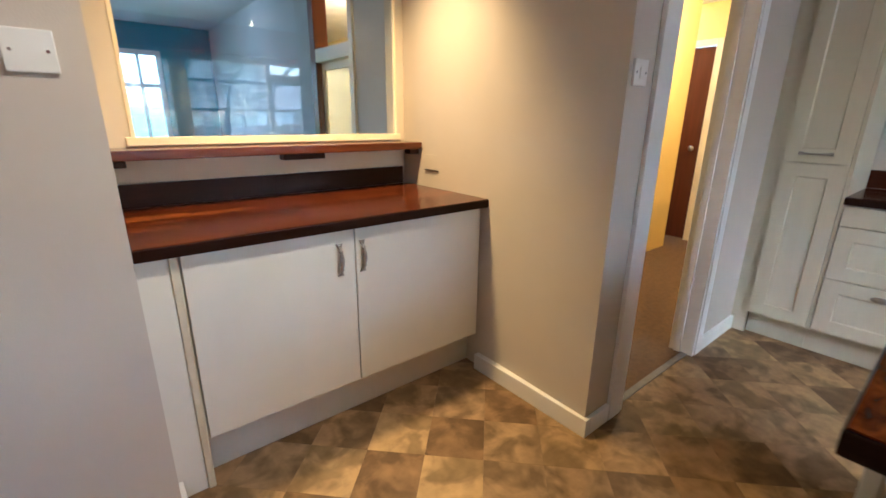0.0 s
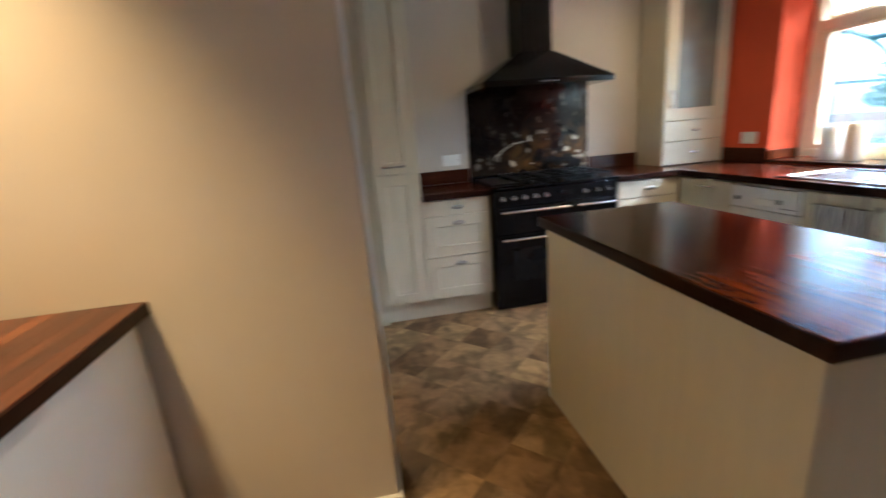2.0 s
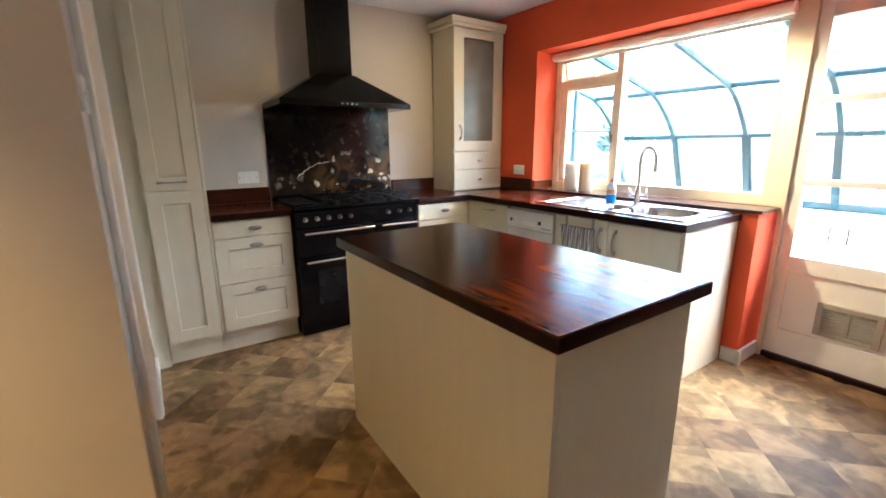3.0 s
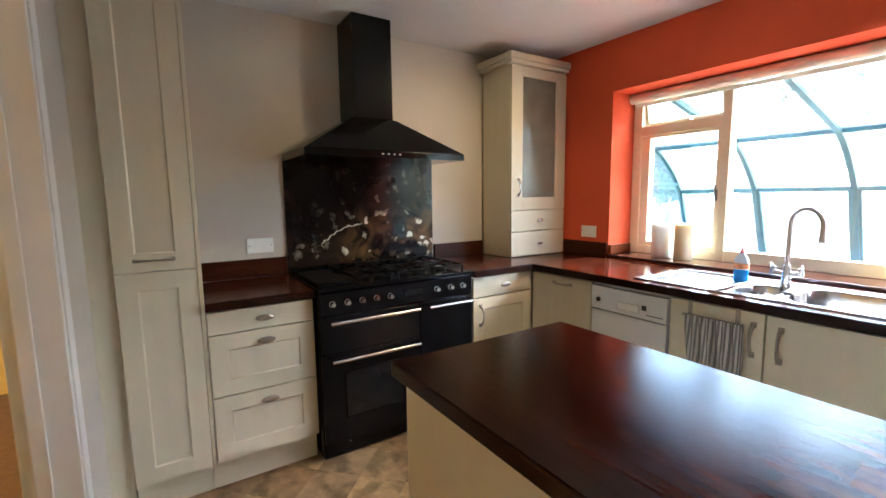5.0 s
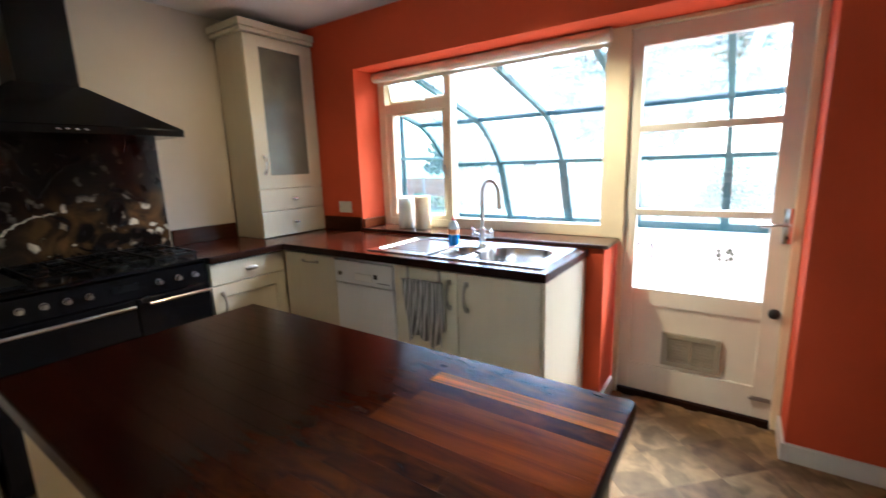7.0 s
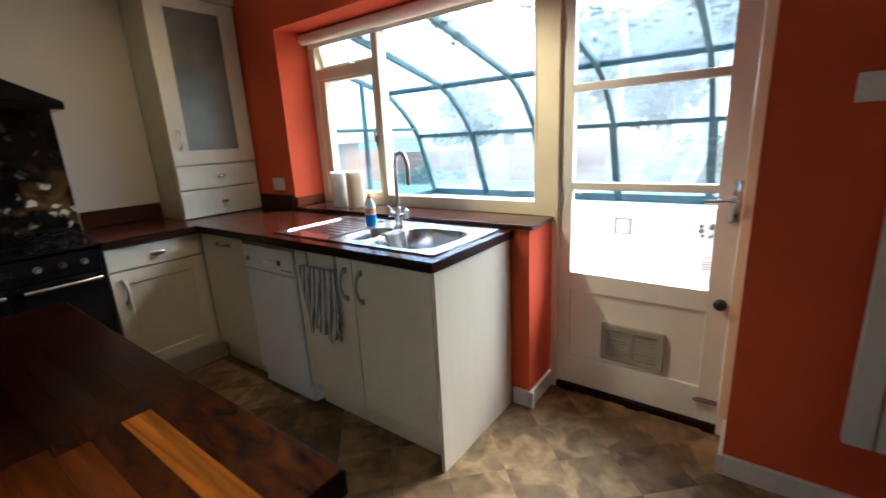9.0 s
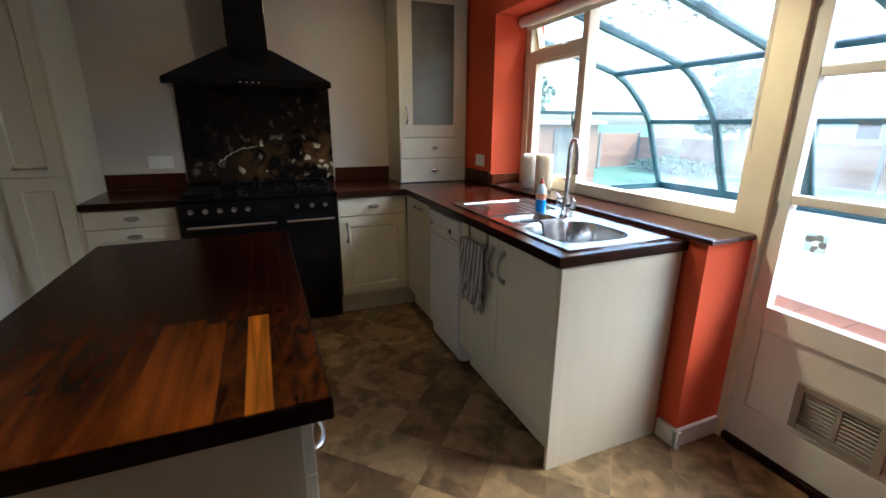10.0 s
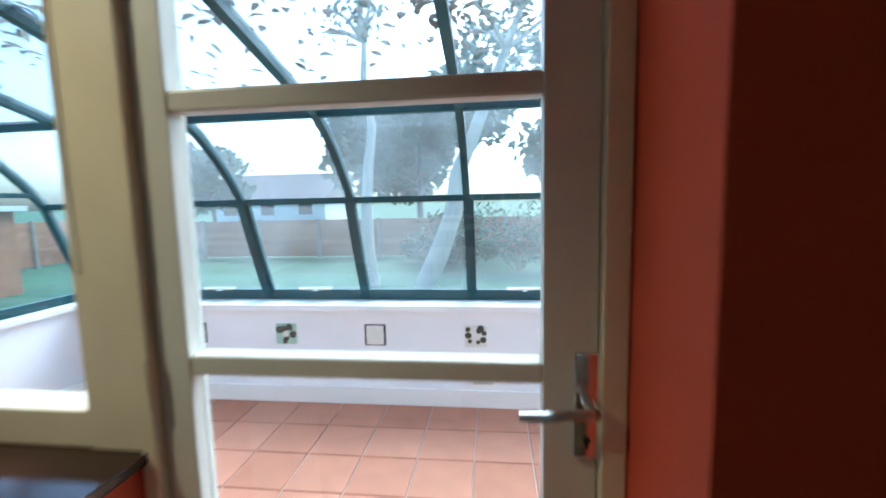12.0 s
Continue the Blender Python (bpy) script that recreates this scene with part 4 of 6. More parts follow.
# burners and pan supports
for y in (-0.50, -0.74, -0.98):
    for x in (3.30, 3.55):
        bm = bmesh.new()
        cyl(bm, (x, y, 0.912), (x, y, 0.924), 0.045, 0.04)
        cyl(bm, (x, y, 0.924), (x, y, 0.932), 0.034, 0.030)
        part("burner", bm, M_BLACKMATT, ck, "", True)
    bm = bmesh.new()
    for x in (3.19, 3.425, 3.66):
        box(bm, x - 0.005, y - 0.105, 0.935, x + 0.005, y + 0.105, 0.948, 0.002)
    for yy in (y - 0.105, y + 0.105):
        box(bm, 3.19, yy - 0.005, 0.935, 3.66, yy + 0.005, 0.948, 0.002)
    for x in (3.30, 3.55):
        box(bm, x - 0.1, y - 0.004, 0.938, x - 0.03, y + 0.004, 0.95)
        box(bm, x + 0.03, y - 0.004, 0.938, x + 0.1, y + 0.004, 0.95)
        box(bm, x - 0.004, y - 0.1, 0.938, x + 0.004, y - 0.03, 0.95)
        box(bm, x - 0.004, y + 0.03, 0.938, x + 0.004, y + 0.1, 0.95)
    for x in (3.195, 3.655):
        for yy in (y - 0.1, y + 0.1):
            box(bm, x - 0.005, yy - 0.005, 0.912, x + 0.005, yy + 0.005, 0.936)
    part("pan_support", bm, M_BLACKMATT, ck)
part("griddle", boxes((3.20, -0.37, 0.913, 3.64, -0.19, 0.928), bevel=0.005), M_BLACKMATT, ck, "flat black griddle plate")

sp = link("splashback", boxes((XE - 0.014, -1.188, 0.9, XE - 0.001, -0.168, 1.597), bevel=0.002), M_MARBLE)
tagged(sp, "black marble splashback with tan clouds and pale veins", "splashback")

# ---- chimney hood ----
hood = thing("cooker_hood", (3.5, -0.65, 1.58), "black chimney cooker hood over the range", "cooker hood")
HY0, HY1, HXF = -1.14, -0.17, 3.25
part("lip", boxes((HXF, HY0, 1.575, XE - 0.001, HY1, 1.612), bevel=0.003), M_BLACK, hood)
bm = bmesh.new()
lo = [bm.verts.new(p) for p in ((HXF, HY0, 1.6125), (XE - 0.002, HY0, 1.6125), (XE - 0.002, HY1, 1.6125), (HXF, HY1, 1.6125))]
hi = [bm.verts.new(p) for p in ((3.47, -0.79, 1.82), (XE - 0.002, -0.79, 1.82), (XE - 0.002, -0.52, 1.82), (3.47, -0.52, 1.82))]
for k in range(4):
    bm.faces.new((lo[k], lo[(k + 1) % 4], hi[(k + 1) % 4], hi[k]))
bm.faces.new(lo[::-1])
bm.faces.new(hi)
bmesh.ops.bevel(bm, geom=list(bm.edges), offset=0.004, segments=2, affect="EDGES")
part("canopy", bm, M_BLACK, hood)
part("chimney", boxes((3.485, -0.778, 1.821, XE - 0.001, -0.535, H - 0.001), bevel=0.003), M_BLACK, hood)
bm = bmesh.new()
for k in range(4):
    ball(bm, (HXF - 0.002, -0.70 + 0.035 * k, 1.594), 0.004, 0.008, 0.005, 10, 6)
part("buttons", bm, M_CHROME, hood, "small chrome push buttons", True)

# ---- base unit right of the cooker ----
FB = Face("x", 3.15, -1)
bu = thing("base_unit", (3.45, -1.36, 0), "cream base unit with drawer and framed door", "cabinet")
part("carcass", boxes((3.151, -1.625, 0.14, XE - 0.005, -1.115, 0.867)), M_CARCASS, bu)
part("plinth", boxes((3.19, -1.67, 0.0, 3.205, -1.115, 0.142)), M_CREAM, bu)
d = part("drawer", slab(FB, -1.60, -1.115, 0.735, 0.862), M_CREAM, bu)
part("handle", pebble_handle(FB, -1.36, 0.80, 0.02), M_PEWTER, d, "oval pewter pull", True)
d = part("door", shaker(FB, -1.60, -1.115, 0.15, 0.732), M_CREAM, bu)
part("handle", bow_handle(FB, -1.17, 0.56, 0.68, 0.02), M_PEWTER, d, "pewter bow handle", True)

# ---- sink run ----
FS = Face("y", -1.625, 1)
cu = thing("corner_unit", (2.88, -1.9, 0), "plain cream corner unit door with bar handle", "cabinet")
part("carcass", boxes((2.645, -2.19, 0.14, 3.145, -1.626, 0.867)), M_CARCASS, cu)
d = part("door", slab(FS, 2.645, 3.125, 0.15, 0.862), M_CREAM, cu)
part("handle", bar_handle(FS, 2.80, 2.93, 0.815, 0.02), M_PEWTER, d, "pewter bow handle", True)
part("plinth", boxes((2.645, -1.69, 0.0, 3.189, -1.675, 0.142)), M_CREAM, cu)

dwm = thing("dishwasher", (2.41, -1.9, 0), "slim white freestanding dishwasher under the worktop", "dishwasher")
part("body", boxes((2.19, -2.18, 0.02, 2.64, -1.63, 0.86), bevel=0.004), M_DW, dwm)
FD = Face("y", -1.629, 1)
part("door", slab(FD, 2.192, 2.638, 0.115, 0.715, 0.03), M_DW, dwm)
pnl = part("control_panel", slab(FD, 2.192, 2.638, 0.718, 0.85, 0.034), M_DW, dwm)
bm = bmesh.new()
FD.box(bm, 2.34, 2.47, 0.745, 0.785, 0.0345, 0.038, 0.004)
part("door_grip", bm, M_PLASTIC, pnl)
bm = bmesh.new()
cyl(bm, FD.at(2.585, 0.775, 0.034), FD.at(2.585, 0.775, 0.044), 0.013)
part("button", bm, M_STEEL, pnl, "round silver button", True)
bm = bmesh.new()
FD.box(bm, 2.30, 2.325, 0.765, 0.79, 0.0345, 0.037)
FD.box(bm, 2.21, 2.30, 0.742, 0.746, 0.0345, 0.0355)
part("display", bm, M_DARKPLASTIC, pnl, "small dark display")
part("kick_plate", slab(FD, 2.195, 2.635, 0.02, 0.112, 0.012), M_DW, dwm)

su = thing("sink_unit", (1.77, -1.9, 0), "plain cream double-door sink unit with end panel", "cabinet")
part("carcass", boxes((1.36, -2.19, 0.14, 2.185, -1.626, 0.72)), M_CARCASS, su)
dl = part("door", slab(FS, 1.785, 2.183, 0.15, 0.862), M_CREAM, su)
dr = part("door", slab(FS, 1.352, 1.782, 0.15, 0.862), M_CREAM, su)
part("handle", bow_handle(FS, 1.825, 0.68, 0.81, 0.02), M_PEWTER, dl, "pewter bow handle", True)
part("handle", bow_handle(FS, 1.728, 0.68, 0.81, 0.02), M_PEWTER, dr, "pewter bow handle", True)
part("end_panel", boxes((1.333, YS + 0.02, 0.0, 1.35, -1.603, 0.867), bevel=0.002), M_CREAM, su)
part("plinth", boxes((1.352, -1.69, 0.0, 2.185, -1.675, 0.142)), M_CREAM, su)

# towel rail and towel
tr = thing("towel_rail", (1.985, -1.6, 0.8), "chrome over-door towel rail", "towel rail")
bm = bmesh.new()
for x in (1.885, 2.085):
    box(bm, x - 0.009, -1.602, 0.79, x + 0.009, -1.5985, 0.868, 0.001)
    tube(bm, [(x, -1.598, 0.80), (x, -1.575, 0.80)], 0.005, 8)
tube(bm, [(1.865, -1.573, 0.80), (2.105, -1.573, 0.80)], 0.006, 10)
part("rail", bm, M_PEWTER, tr, "", True)
bm = bmesh.new()
cols, rows = 40, 18
grid = {}
for side in (0, 1):
    for i in range(cols + 1):
        for j in range(rows + 1):
            u, v = i / cols, j / rows
            pinch = 1 - 0.08 * v
            x = 1.968 - 0.012 * v + (u - 0.5) * 0.235 * pinch
            fold = 0.016 * math.sin(u * 21 + 2.2 * v + side) * (0.2 + v) + 0.007 * math.sin(u * 43 + 2 + 3 * v) + 0.008 * v * v * math.sin(u * 31 + 9 * v)
            ln = (0.315 + 0.022 * math.sin(u * 7) + 0.010 * math.sin(u * 29)) if side == 0 else (0.25 + 0.02 * math.sin(u * 9))
            y = -1.573 + (0.012 if side == 0 else -0.010) + fold * (1 if side == 0 else 0.3)
            grid[side, i, j] = bm.verts.new((x, max(y, -1.593 + 0.003 * side), 0.806 - ln * v))
for side in (0, 1):
    for i in range(cols):
        for j in range(rows):
            bm.faces.new((grid[side, i, j], grid[side, i + 1, j], grid[side, i + 1, j + 1], grid[side, i, j + 1]))
for i in range(cols):
    bm.faces.new((grid[0, i, 0], grid[0, i + 1, 0], grid[1, i + 1, 0], grid[1, i, 0]))
tw = tagged(link("tea_towel", bm, M_TOWEL, True), "black and cream striped tea towel hung over the rail", "towel")
sol = tw.modifiers.new("thickness", "SOLIDIFY")
sol.thickness = 0.003

# ---- worktop along cooker wall and window, with sink cut-out ----
stave_top("corner_worktop", 3.105, -2.208, XE - 0.001, -1.108, 0.91, "y", "dark red-brown hardwood worktop turning the corner", M_WOODY, seed=21)
SX0, SX1, SY0, SY1 = 1.372, 2.42, -2.155, -1.655
wt = thing("sink_worktop", (2.2, -1.9, 0.87), "dark red-brown hardwood worktop round the sink", "worktop")
part("core", boxes((1.325, -1.645, 0.87, 3.104, -1.583, 0.9075), (1.325, YS + 0.002, 0.87, 3.104, -2.165, 0.9075), (1.325, -2.165, 0.87, 1.385, -1.645, 0.9075), (2.40, -2.165, 0.87, 3.104, -1.645, 0.9075), bevel=0.003), M_DARKEDGE, wt, "dark oiled edge")
rnd = random.Random(31)
rows = 14
w = (-1.586 - (YS + 0.004)) / rows
for i in range(rows):
    y0 = YS + 0.004 + i * w
    p = 1.328
    while p < 3.10:
        q = p + rnd.uniform(0.35, 0.65)
        if q > 2.95:
            q = 3.103
        mid = y0 + w / 2
        segs = [(p, q)]
        if SY0 + 0.02 < mid < SY1 - 0.02:
            segs = [(max(a, lo_), min(b, hi_)) for a, b in segs for lo_, hi_ in ((1.328, 1.385), (2.40, 3.103))]
        for a, b in segs:
            if b - a > 0.004:
                part("stave", boxes((a + 0.0003, y0 + 0.0003, 0.904, b - 0.0003, y0 + w - 0.0003, 0.91)), M_WOODX, wt)
        p = q

# ---- sink ----
sink = thing("inset_sink", (1.9, -1.9, 0.87), "stainless steel one and a half bowl sink with drainer", "sink")


def rounded(x0, y0, x1, y1, r, n=6):
    out = []
    for cx, cy, a in ((x1 - r, y1 - r, 0), (x0 + r, y1 - r, 90), (x0 + r, y0 + r, 180), (x1 - r, y0 + r, 270)):
        for k in range(n + 1):
            t = radians(a + 90 * k / n)
            out.append((cx + r * math.cos(t), cy + r * math.sin(t)))
    return out


bm = bmesh.new()
zt = 0.917


def ring(pts, z):
    return [bm.verts.new((x, y, z)) for x, y in pts]


def bridge(a, b):
    for k in range(len(a)):
        bm.faces.new((a[k], a[(k + 1) % len(a)], b[(k + 1) % len(b)], b[k]))


cells = [(SX0, 1.79, 1.43, SY0 + 0.10, 1.775, SY1 - 0.03, 0.105, 0.175), (1.79, 1.995, 1.81, SY0 + 0.185, 1.975, SY1 - 0.05, 0.07, 0.12), (1.995, SX1, 2.03, SY0 + 0.05, 2.385, SY1 - 0.04, 0.04, 0.007)]
for a, b, x0, y0, x1, y1, r, depth in cells:
    o = rounded(a, SY0, b, SY1, 0.0005)
    inner = rounded(x0, y0, x1, y1, r)
    ro, r1 = ring(o, zt), ring(inner, zt)
    bridge(ro, r1)
    prev = r1
    steps = ((0.002, 0.004), (0.006, depth * 0.5), (0.012, depth * 0.85), (0.04, depth)) if depth > 0.02 else ((0.006, depth),)
    for ins, dz in steps:
        nx = ring(rounded(x0 + ins, y0 + ins, x1 - ins, y1 - ins, max(r - ins * 0.5, 0.01)), zt - dz)
        bridge(prev, nx)
        prev = nx
    bm.faces.new(prev)
    lower = ring(o, 0.9105)
    bridge(ro, lower)
bmesh.ops.remove_doubles(bm, verts=bm.verts, dist=0.0002)
part("basin", bm, M_STEEL, sink, "", True)
bm = bmesh.new()
for k in range(7):
    y = SY0 + 0.09 + k * 0.05
    tube(bm, [(2.06, y, zt - 0.0085), (2.36, y, zt - 0.0075)], 0.004, 8)
part("drainer_ribs", bm, M_STEEL, sink, "", True)
for x, y, z in ((1.60, -1.89, zt - 0.172), (1.89, -1.88, zt - 0.117)):
    bm = bmesh.new()
    cyl(bm, (x, y, z - 0.002), (x, y, z + 0.003), 0.035)
    cyl(bm, (x, y, z + 0.003), (x, y, z + 0.006), 0.02)
    part("waste", bm, M_CHROME, sink, "", True)
bm = bmesh.new()
rows, cols = 20, 12
grid = {}
for i in range(rows + 1):
    for j in range(cols + 1):
        a, y = (i / rows - 0.5) * 2, -1.885 + (j / cols - 0.5) * 0.115
        x = 1.7925 - 0.026 * max(-1, min(1, a * 2.6)) - 0.004 * math.sin(y * 90 + a)
        drop = max(0, abs(a) - 0.36) * 0.15
        z = zt + 0.004 - drop * (1.0 if a > 0 else 0.75) + 0.004 * math.sin(y * 130 + 3 * a) * min(1, abs(a))
        grid[i, j] = bm.verts.new((x, y + 0.008 * math.sin(a * 5), z))
for i in range(rows):
    for j in range(cols):
        bm.faces.new((grid[i, j], grid[i + 1, j], grid[i + 1, j + 1], grid[i, j + 1]))
cloth = tagged(link("dishcloth", bm, M_CLOTH, True), "grey dishcloth draped over the sink divider", "cloth")
cl = cloth.modifiers.new("thickness", "SOLIDIFY")
cl.thickness = 0.004
cl.offset = 1
tap = thing("mixer_tap", (1.865, -2.015, zt), "tall chrome swan-neck mixer tap with two levers", "tap")
TX, TY = 1.865, -2.015
bm = bmesh.new()
cyl(bm, (TX, TY, zt), (TX, TY, zt + 0.012), 0.028, 0.026)
cyl(bm, (TX, TY, zt + 0.012), (TX, TY, zt + 0.10), 0.021, 0.017)
part("tap_body", bm, M_CHROME, tap, "", True)
bm = bmesh.new()
pts = [(TX, TY, zt + 0.09), (TX, TY, zt + 0.26)]
dx, dy = -0.9, 0.43
for k in range(1, 13):
    a = math.pi * k / 12 * 1.08
    r = 0.078
    pts.append((TX + dx * r * (1 - math.cos(a)), TY + dy * r * (1 - math.cos(a)), zt + 0.29 + r * math.sin(a)))
e = Vector(pts[-1])
pts.append(tuple(e + Vector((0, 0, -0.03))))
tube(bm, pts, 0.0105, 14)
cyl(bm, pts[-1], tuple(Vector(pts[-1]) + Vector((0, 0, -0.018))), 0.0125)
part("spout", bm, M_CHROME, tap, "", True)
for s in (-1, 1):
    bm = bmesh.new()
    cyl(bm, (TX, TY, zt + 0.055), (TX + 0.055 * s, TY, zt + 0.065), 0.012)
    cyl(bm, (TX + 0.055 * s, TY, zt + 0.05), (TX + 0.055 * s, TY, zt + 0.09), 0.013)
    cyl(bm, (TX + 0.055 * s, TY, zt + 0.09), (TX + 0.062 * s, TY + 0.014, zt + 0.108), 0.0055)
    part("lever", bm, M_CHROME, tap, "", True)

# sink-side things
bt = thing("soap_bottle", (2.02, -2.10, zt), "clear washing-up bottle half full of blue liquid", "bottle")
BX, BY = 2.05, -2.0
bt.location = (BX, BY, 0.9125)
bm = bmesh.new()
ball_pts = [(0.030, 0), (0.034, 0.010), (0.034, 0.045), (0.0335, 0.062)]


def lathe(bm, prof, c, sx=1.0, sy=1.0, seg=20):
    rings = []
    for r, z in prof:
        rings.append([bm.verts.new((c[0] + sx * r * math.cos(k / seg * math.tau), c[1] + sy * r * math.sin(k / seg * math.tau), c[2] + z)) for k in range(seg)])
    for a, b in zip(rings, rings[1:]):
        for k in range(seg):
            bm.faces.new((a[k], a[(k + 1) % seg], b[(k + 1) % seg], b[k]))
    bm.faces.new(rings[0][::-1])
    bm.faces.new(rings[-1])
    return bm


part("liquid", lathe(bm, ball_pts, (BX, BY, 0.9125), 1, 0.7), M_BLUE, bt, "blue liquid", True)
part("shoulder", lathe(bmesh.new(), [(0.0335, 0.0625), (0.034, 0.10), (0.028, 0.125), (0.014, 0.14), (0.012, 0.145)], (BX, BY, 0.9125), 1, 0.7), M_CLEARPLASTIC, bt, "", True)
part("cap", lathe(bmesh.new(), [(0.011, 0.1455), (0.011, 0.155), (0.006, 0.159), (0.005, 0.170)], (BX, BY, 0.9125)), M_REDPLASTIC, bt, "red cap", True)
part("label_patch", lathe(bmesh.new(), [(0.0345, 0.066), (0.0348, 0.068), (0.0348, 0.092), (0.0345, 0.094)], (BX, BY, 0.9125), 1, 0.7), M_LABELORANGE, bt, "orange and white label", True)


def roll_of_paper(name, x, y, z, r, h, mat, label):
    ob = thing(name, (x, y, z), label, "kitchen roll")
    part("paper", lathe(bmesh.new(), [(r * 0.97, 0), (r, 0.004), (r, h - 0.004), (r * 0.97, h), (0.022, h), (0.021, h - 0.02)], (x, y, z), seg=28), mat, ob, "", True)
    part("core_tube", lathe(bmesh.new(), [(0.0205, 0.002), (0.0205, h + 0.001)], (x, y, z), seg=16), M_CREAMPAPER, ob, "", True)
    return ob


roll_of_paper("kitchen_roll", 2.68, -2.36, 0.936, 0.066, 0.225, M_PAPER, "white kitchen paper roll standing on the window sill")
roll_of_paper("kitchen_roll", 2.535, -2.35, 0.936, 0.055, 0.23, M_CREAMPAPER, "cream paper roll standing on the window sill")

# window board
M_SILL = shader("varnished_sill", (0.045, 0.016, 0.010), 0.09, var=0.2, scale=5, bump=0.02, stretch=(1, 6, 6))
tagged(link("window_sill", boxes((1.225, -2.47, 0.9145, WX0 - 0.002, YS + 0.012, 0.935), bevel=0.004), M_SILL), "dark hardwood window sill board", "sill", kind="structure")

# ---- wall cabinet standing on the worktop ----
gc = thing("glazed_wall_unit", (3.56, -1.92, 0.911), "tall cream glazed dresser unit standing on the worktop", "cabinet")
FG = Face("x", 3.405, -1)
GY0, GY1 = YS + 0.022, -1.645
part("side_panel", boxes((3.406, GY0, 0.911, XE - 0.024, GY0 + 0.018, 2.26), bevel=0.002), M_CREAM, gc)
part("side_panel", boxes((3.406, GY1 - 0.018, 0.911, XE - 0.024, GY1, 2.26), bevel=0.002), M_CREAM, gc)
part("top_panel", boxes((3.406, GY0 + 0.018, 2.242, XE - 0.024, GY1 - 0.018, 2.26)), M_CREAM, gc)
part("back_panel", boxes((XE - 0.034, GY0 + 0.018, 0.911, XE - 0.024, GY1 - 0.018, 2.242)), M_CREAM, gc)
part("base_panel", boxes((3.406, GY0 + 0.018, 0.911, XE - 0.034, GY1 - 0.018, 0.93)), M_CREAM, gc)
part("divider", boxes((3.406, GY0 + 0.018, 1.235, XE - 0.034, GY1 - 0.018, 1.253)), M_CREAM, gc)
for z in (1.58, 1.90):
    part("shelf", boxes((3.43, GY0 + 0.019, z, XE - 0.035, GY1 - 0.019, z + 0.018)), M_CARCASS, gc)
bm = bmesh.new()
FG.box(bm, GY0, GY0 + 0.105, 1.255, 2.255, 0, 0.02, 0.002)
FG.box(bm, GY1 - 0.105, GY1, 1.255, 2.255, 0, 0.02, 0.002)
FG.box(bm, GY0 + 0.105, GY1 - 0.105, 1.255, 1.345, 0, 0.0196, 0.002)
FG.box(bm, GY0 + 0.105, GY1 - 0.105, 2.185, 2.255, 0, 0.0196, 0.002)
gd = part("door", bm, M_CREAM, gc)
bm = bmesh.new()
FG.box(bm, GY0 + 0.1, GY1 - 0.1, 1.34, 2.19, 0.006, 0.010)
part("obscure_pane", bm, M_OBSCURE, gd, "grey obscured glass pane")
part("handle", bow_handle(FG, GY1 - 0.055, 1.36, 1.47, 0.02), M_CHROME, gd, "chrome bow handle", True)
for z0, z1 in ((0.915, 1.095), (1.098, 1.25)):
    d = part("drawer", slab(FG, GY0, GY1, z0, z1), M_CREAM, gc)
    part("handle", pebble_handle(FG, (GY0 + GY1) / 2, (z0 + z1) / 2, 0.02, 0.026, 0.011), M_CHROME, d, "small chrome pull", True)
part("cornice", boxes((3.36, GY0, 2.26, XE - 0.002, GY1 + 0.03, 2.285), (3.345, GY0, 2.285, XE - 0.002, GY1 + 0.045, 2.33), bevel=0.005), M_CREAM, gc)

# ---- dresser in the niche ----
FN = Face("y", 1.40, -1)
DXL, DXR = 0.186, 1.59
dr_ = thing("dresser_unit", (0.9, 1.7, 0), "white two-door base unit built into the niche", "cabinet")
part("carcass", boxes((DXL, 1.401, 0.19, DXR, 2.02, 0.868)), M_CARCASS, dr_)
part("filler", boxes((DXL, 1.383, 0.0, 0.272, 1.40, 0.869), bevel=0.002), M_WHITEDOOR, dr_)
part("edge_strip", boxes((0.2725, 1.374, 0.0, 0.2975, 1.40, 0.869), bevel=0.006), M_CREAM, dr_, "cream rounded edge strip")
a = part("door", slab(FN, 0.302, 0.892, 0.195, 0.869), M_WHITEDOOR, dr_)
b = part("door", slab(FN, 0.894, 1.568, 0.195, 0.869), M_WHITEDOOR, dr_)
part("handle", reeded_handle(FN, 0.825, 0.70, 0.80, 0.02), M_PEWTER, a, "reeded pewter handle", True)
part("handle", reeded_handle(FN, 0.922, 0.70, 0.80, 0.02), M_PEWTER, b, "reeded pewter handle", True)
part("plinth", boxes((0.2985, 1.472, 0.0, DXR, 1.487, 0.188)), M_WHITEDOOR, dr_)
stave_top("dresser_worktop", DXL, 1.345, DXR, 2.022, 0.911, "x", "glossy red-brown hardwood worktop in the niche", M_DRESSER, seed=8)
tagged(link("dresser_upstand", boxes((DXL, 2.023, 0.9115, 1.555, 2.044, 1.008), bevel=0.003), M_DARKEDGE), "dark hardwood upstand at the niche wall", "upstand")
shf = thing("hatch_shelf", (0.9, 1.97, 1.11), "red-brown hardwood shelf below the serving hatch", "shelf")
part("board", boxes((DXL, 1.895, 1.11, 1.598, 2.084, 1.148), bevel=0.004), M_DRESSER, shf)
for x in (0.216, 0.93, 1.555):
    bm = bmesh.new()
    w = 0.10 if 0.5 < x < 1.2 else 0.03
    box(bm, x - w, 1.905, 1.084, x + w, 1.96, 1.1095, 0.004)
    part("bracket", bm, M_DARKEDGE, shf, "dark wooden bracket")


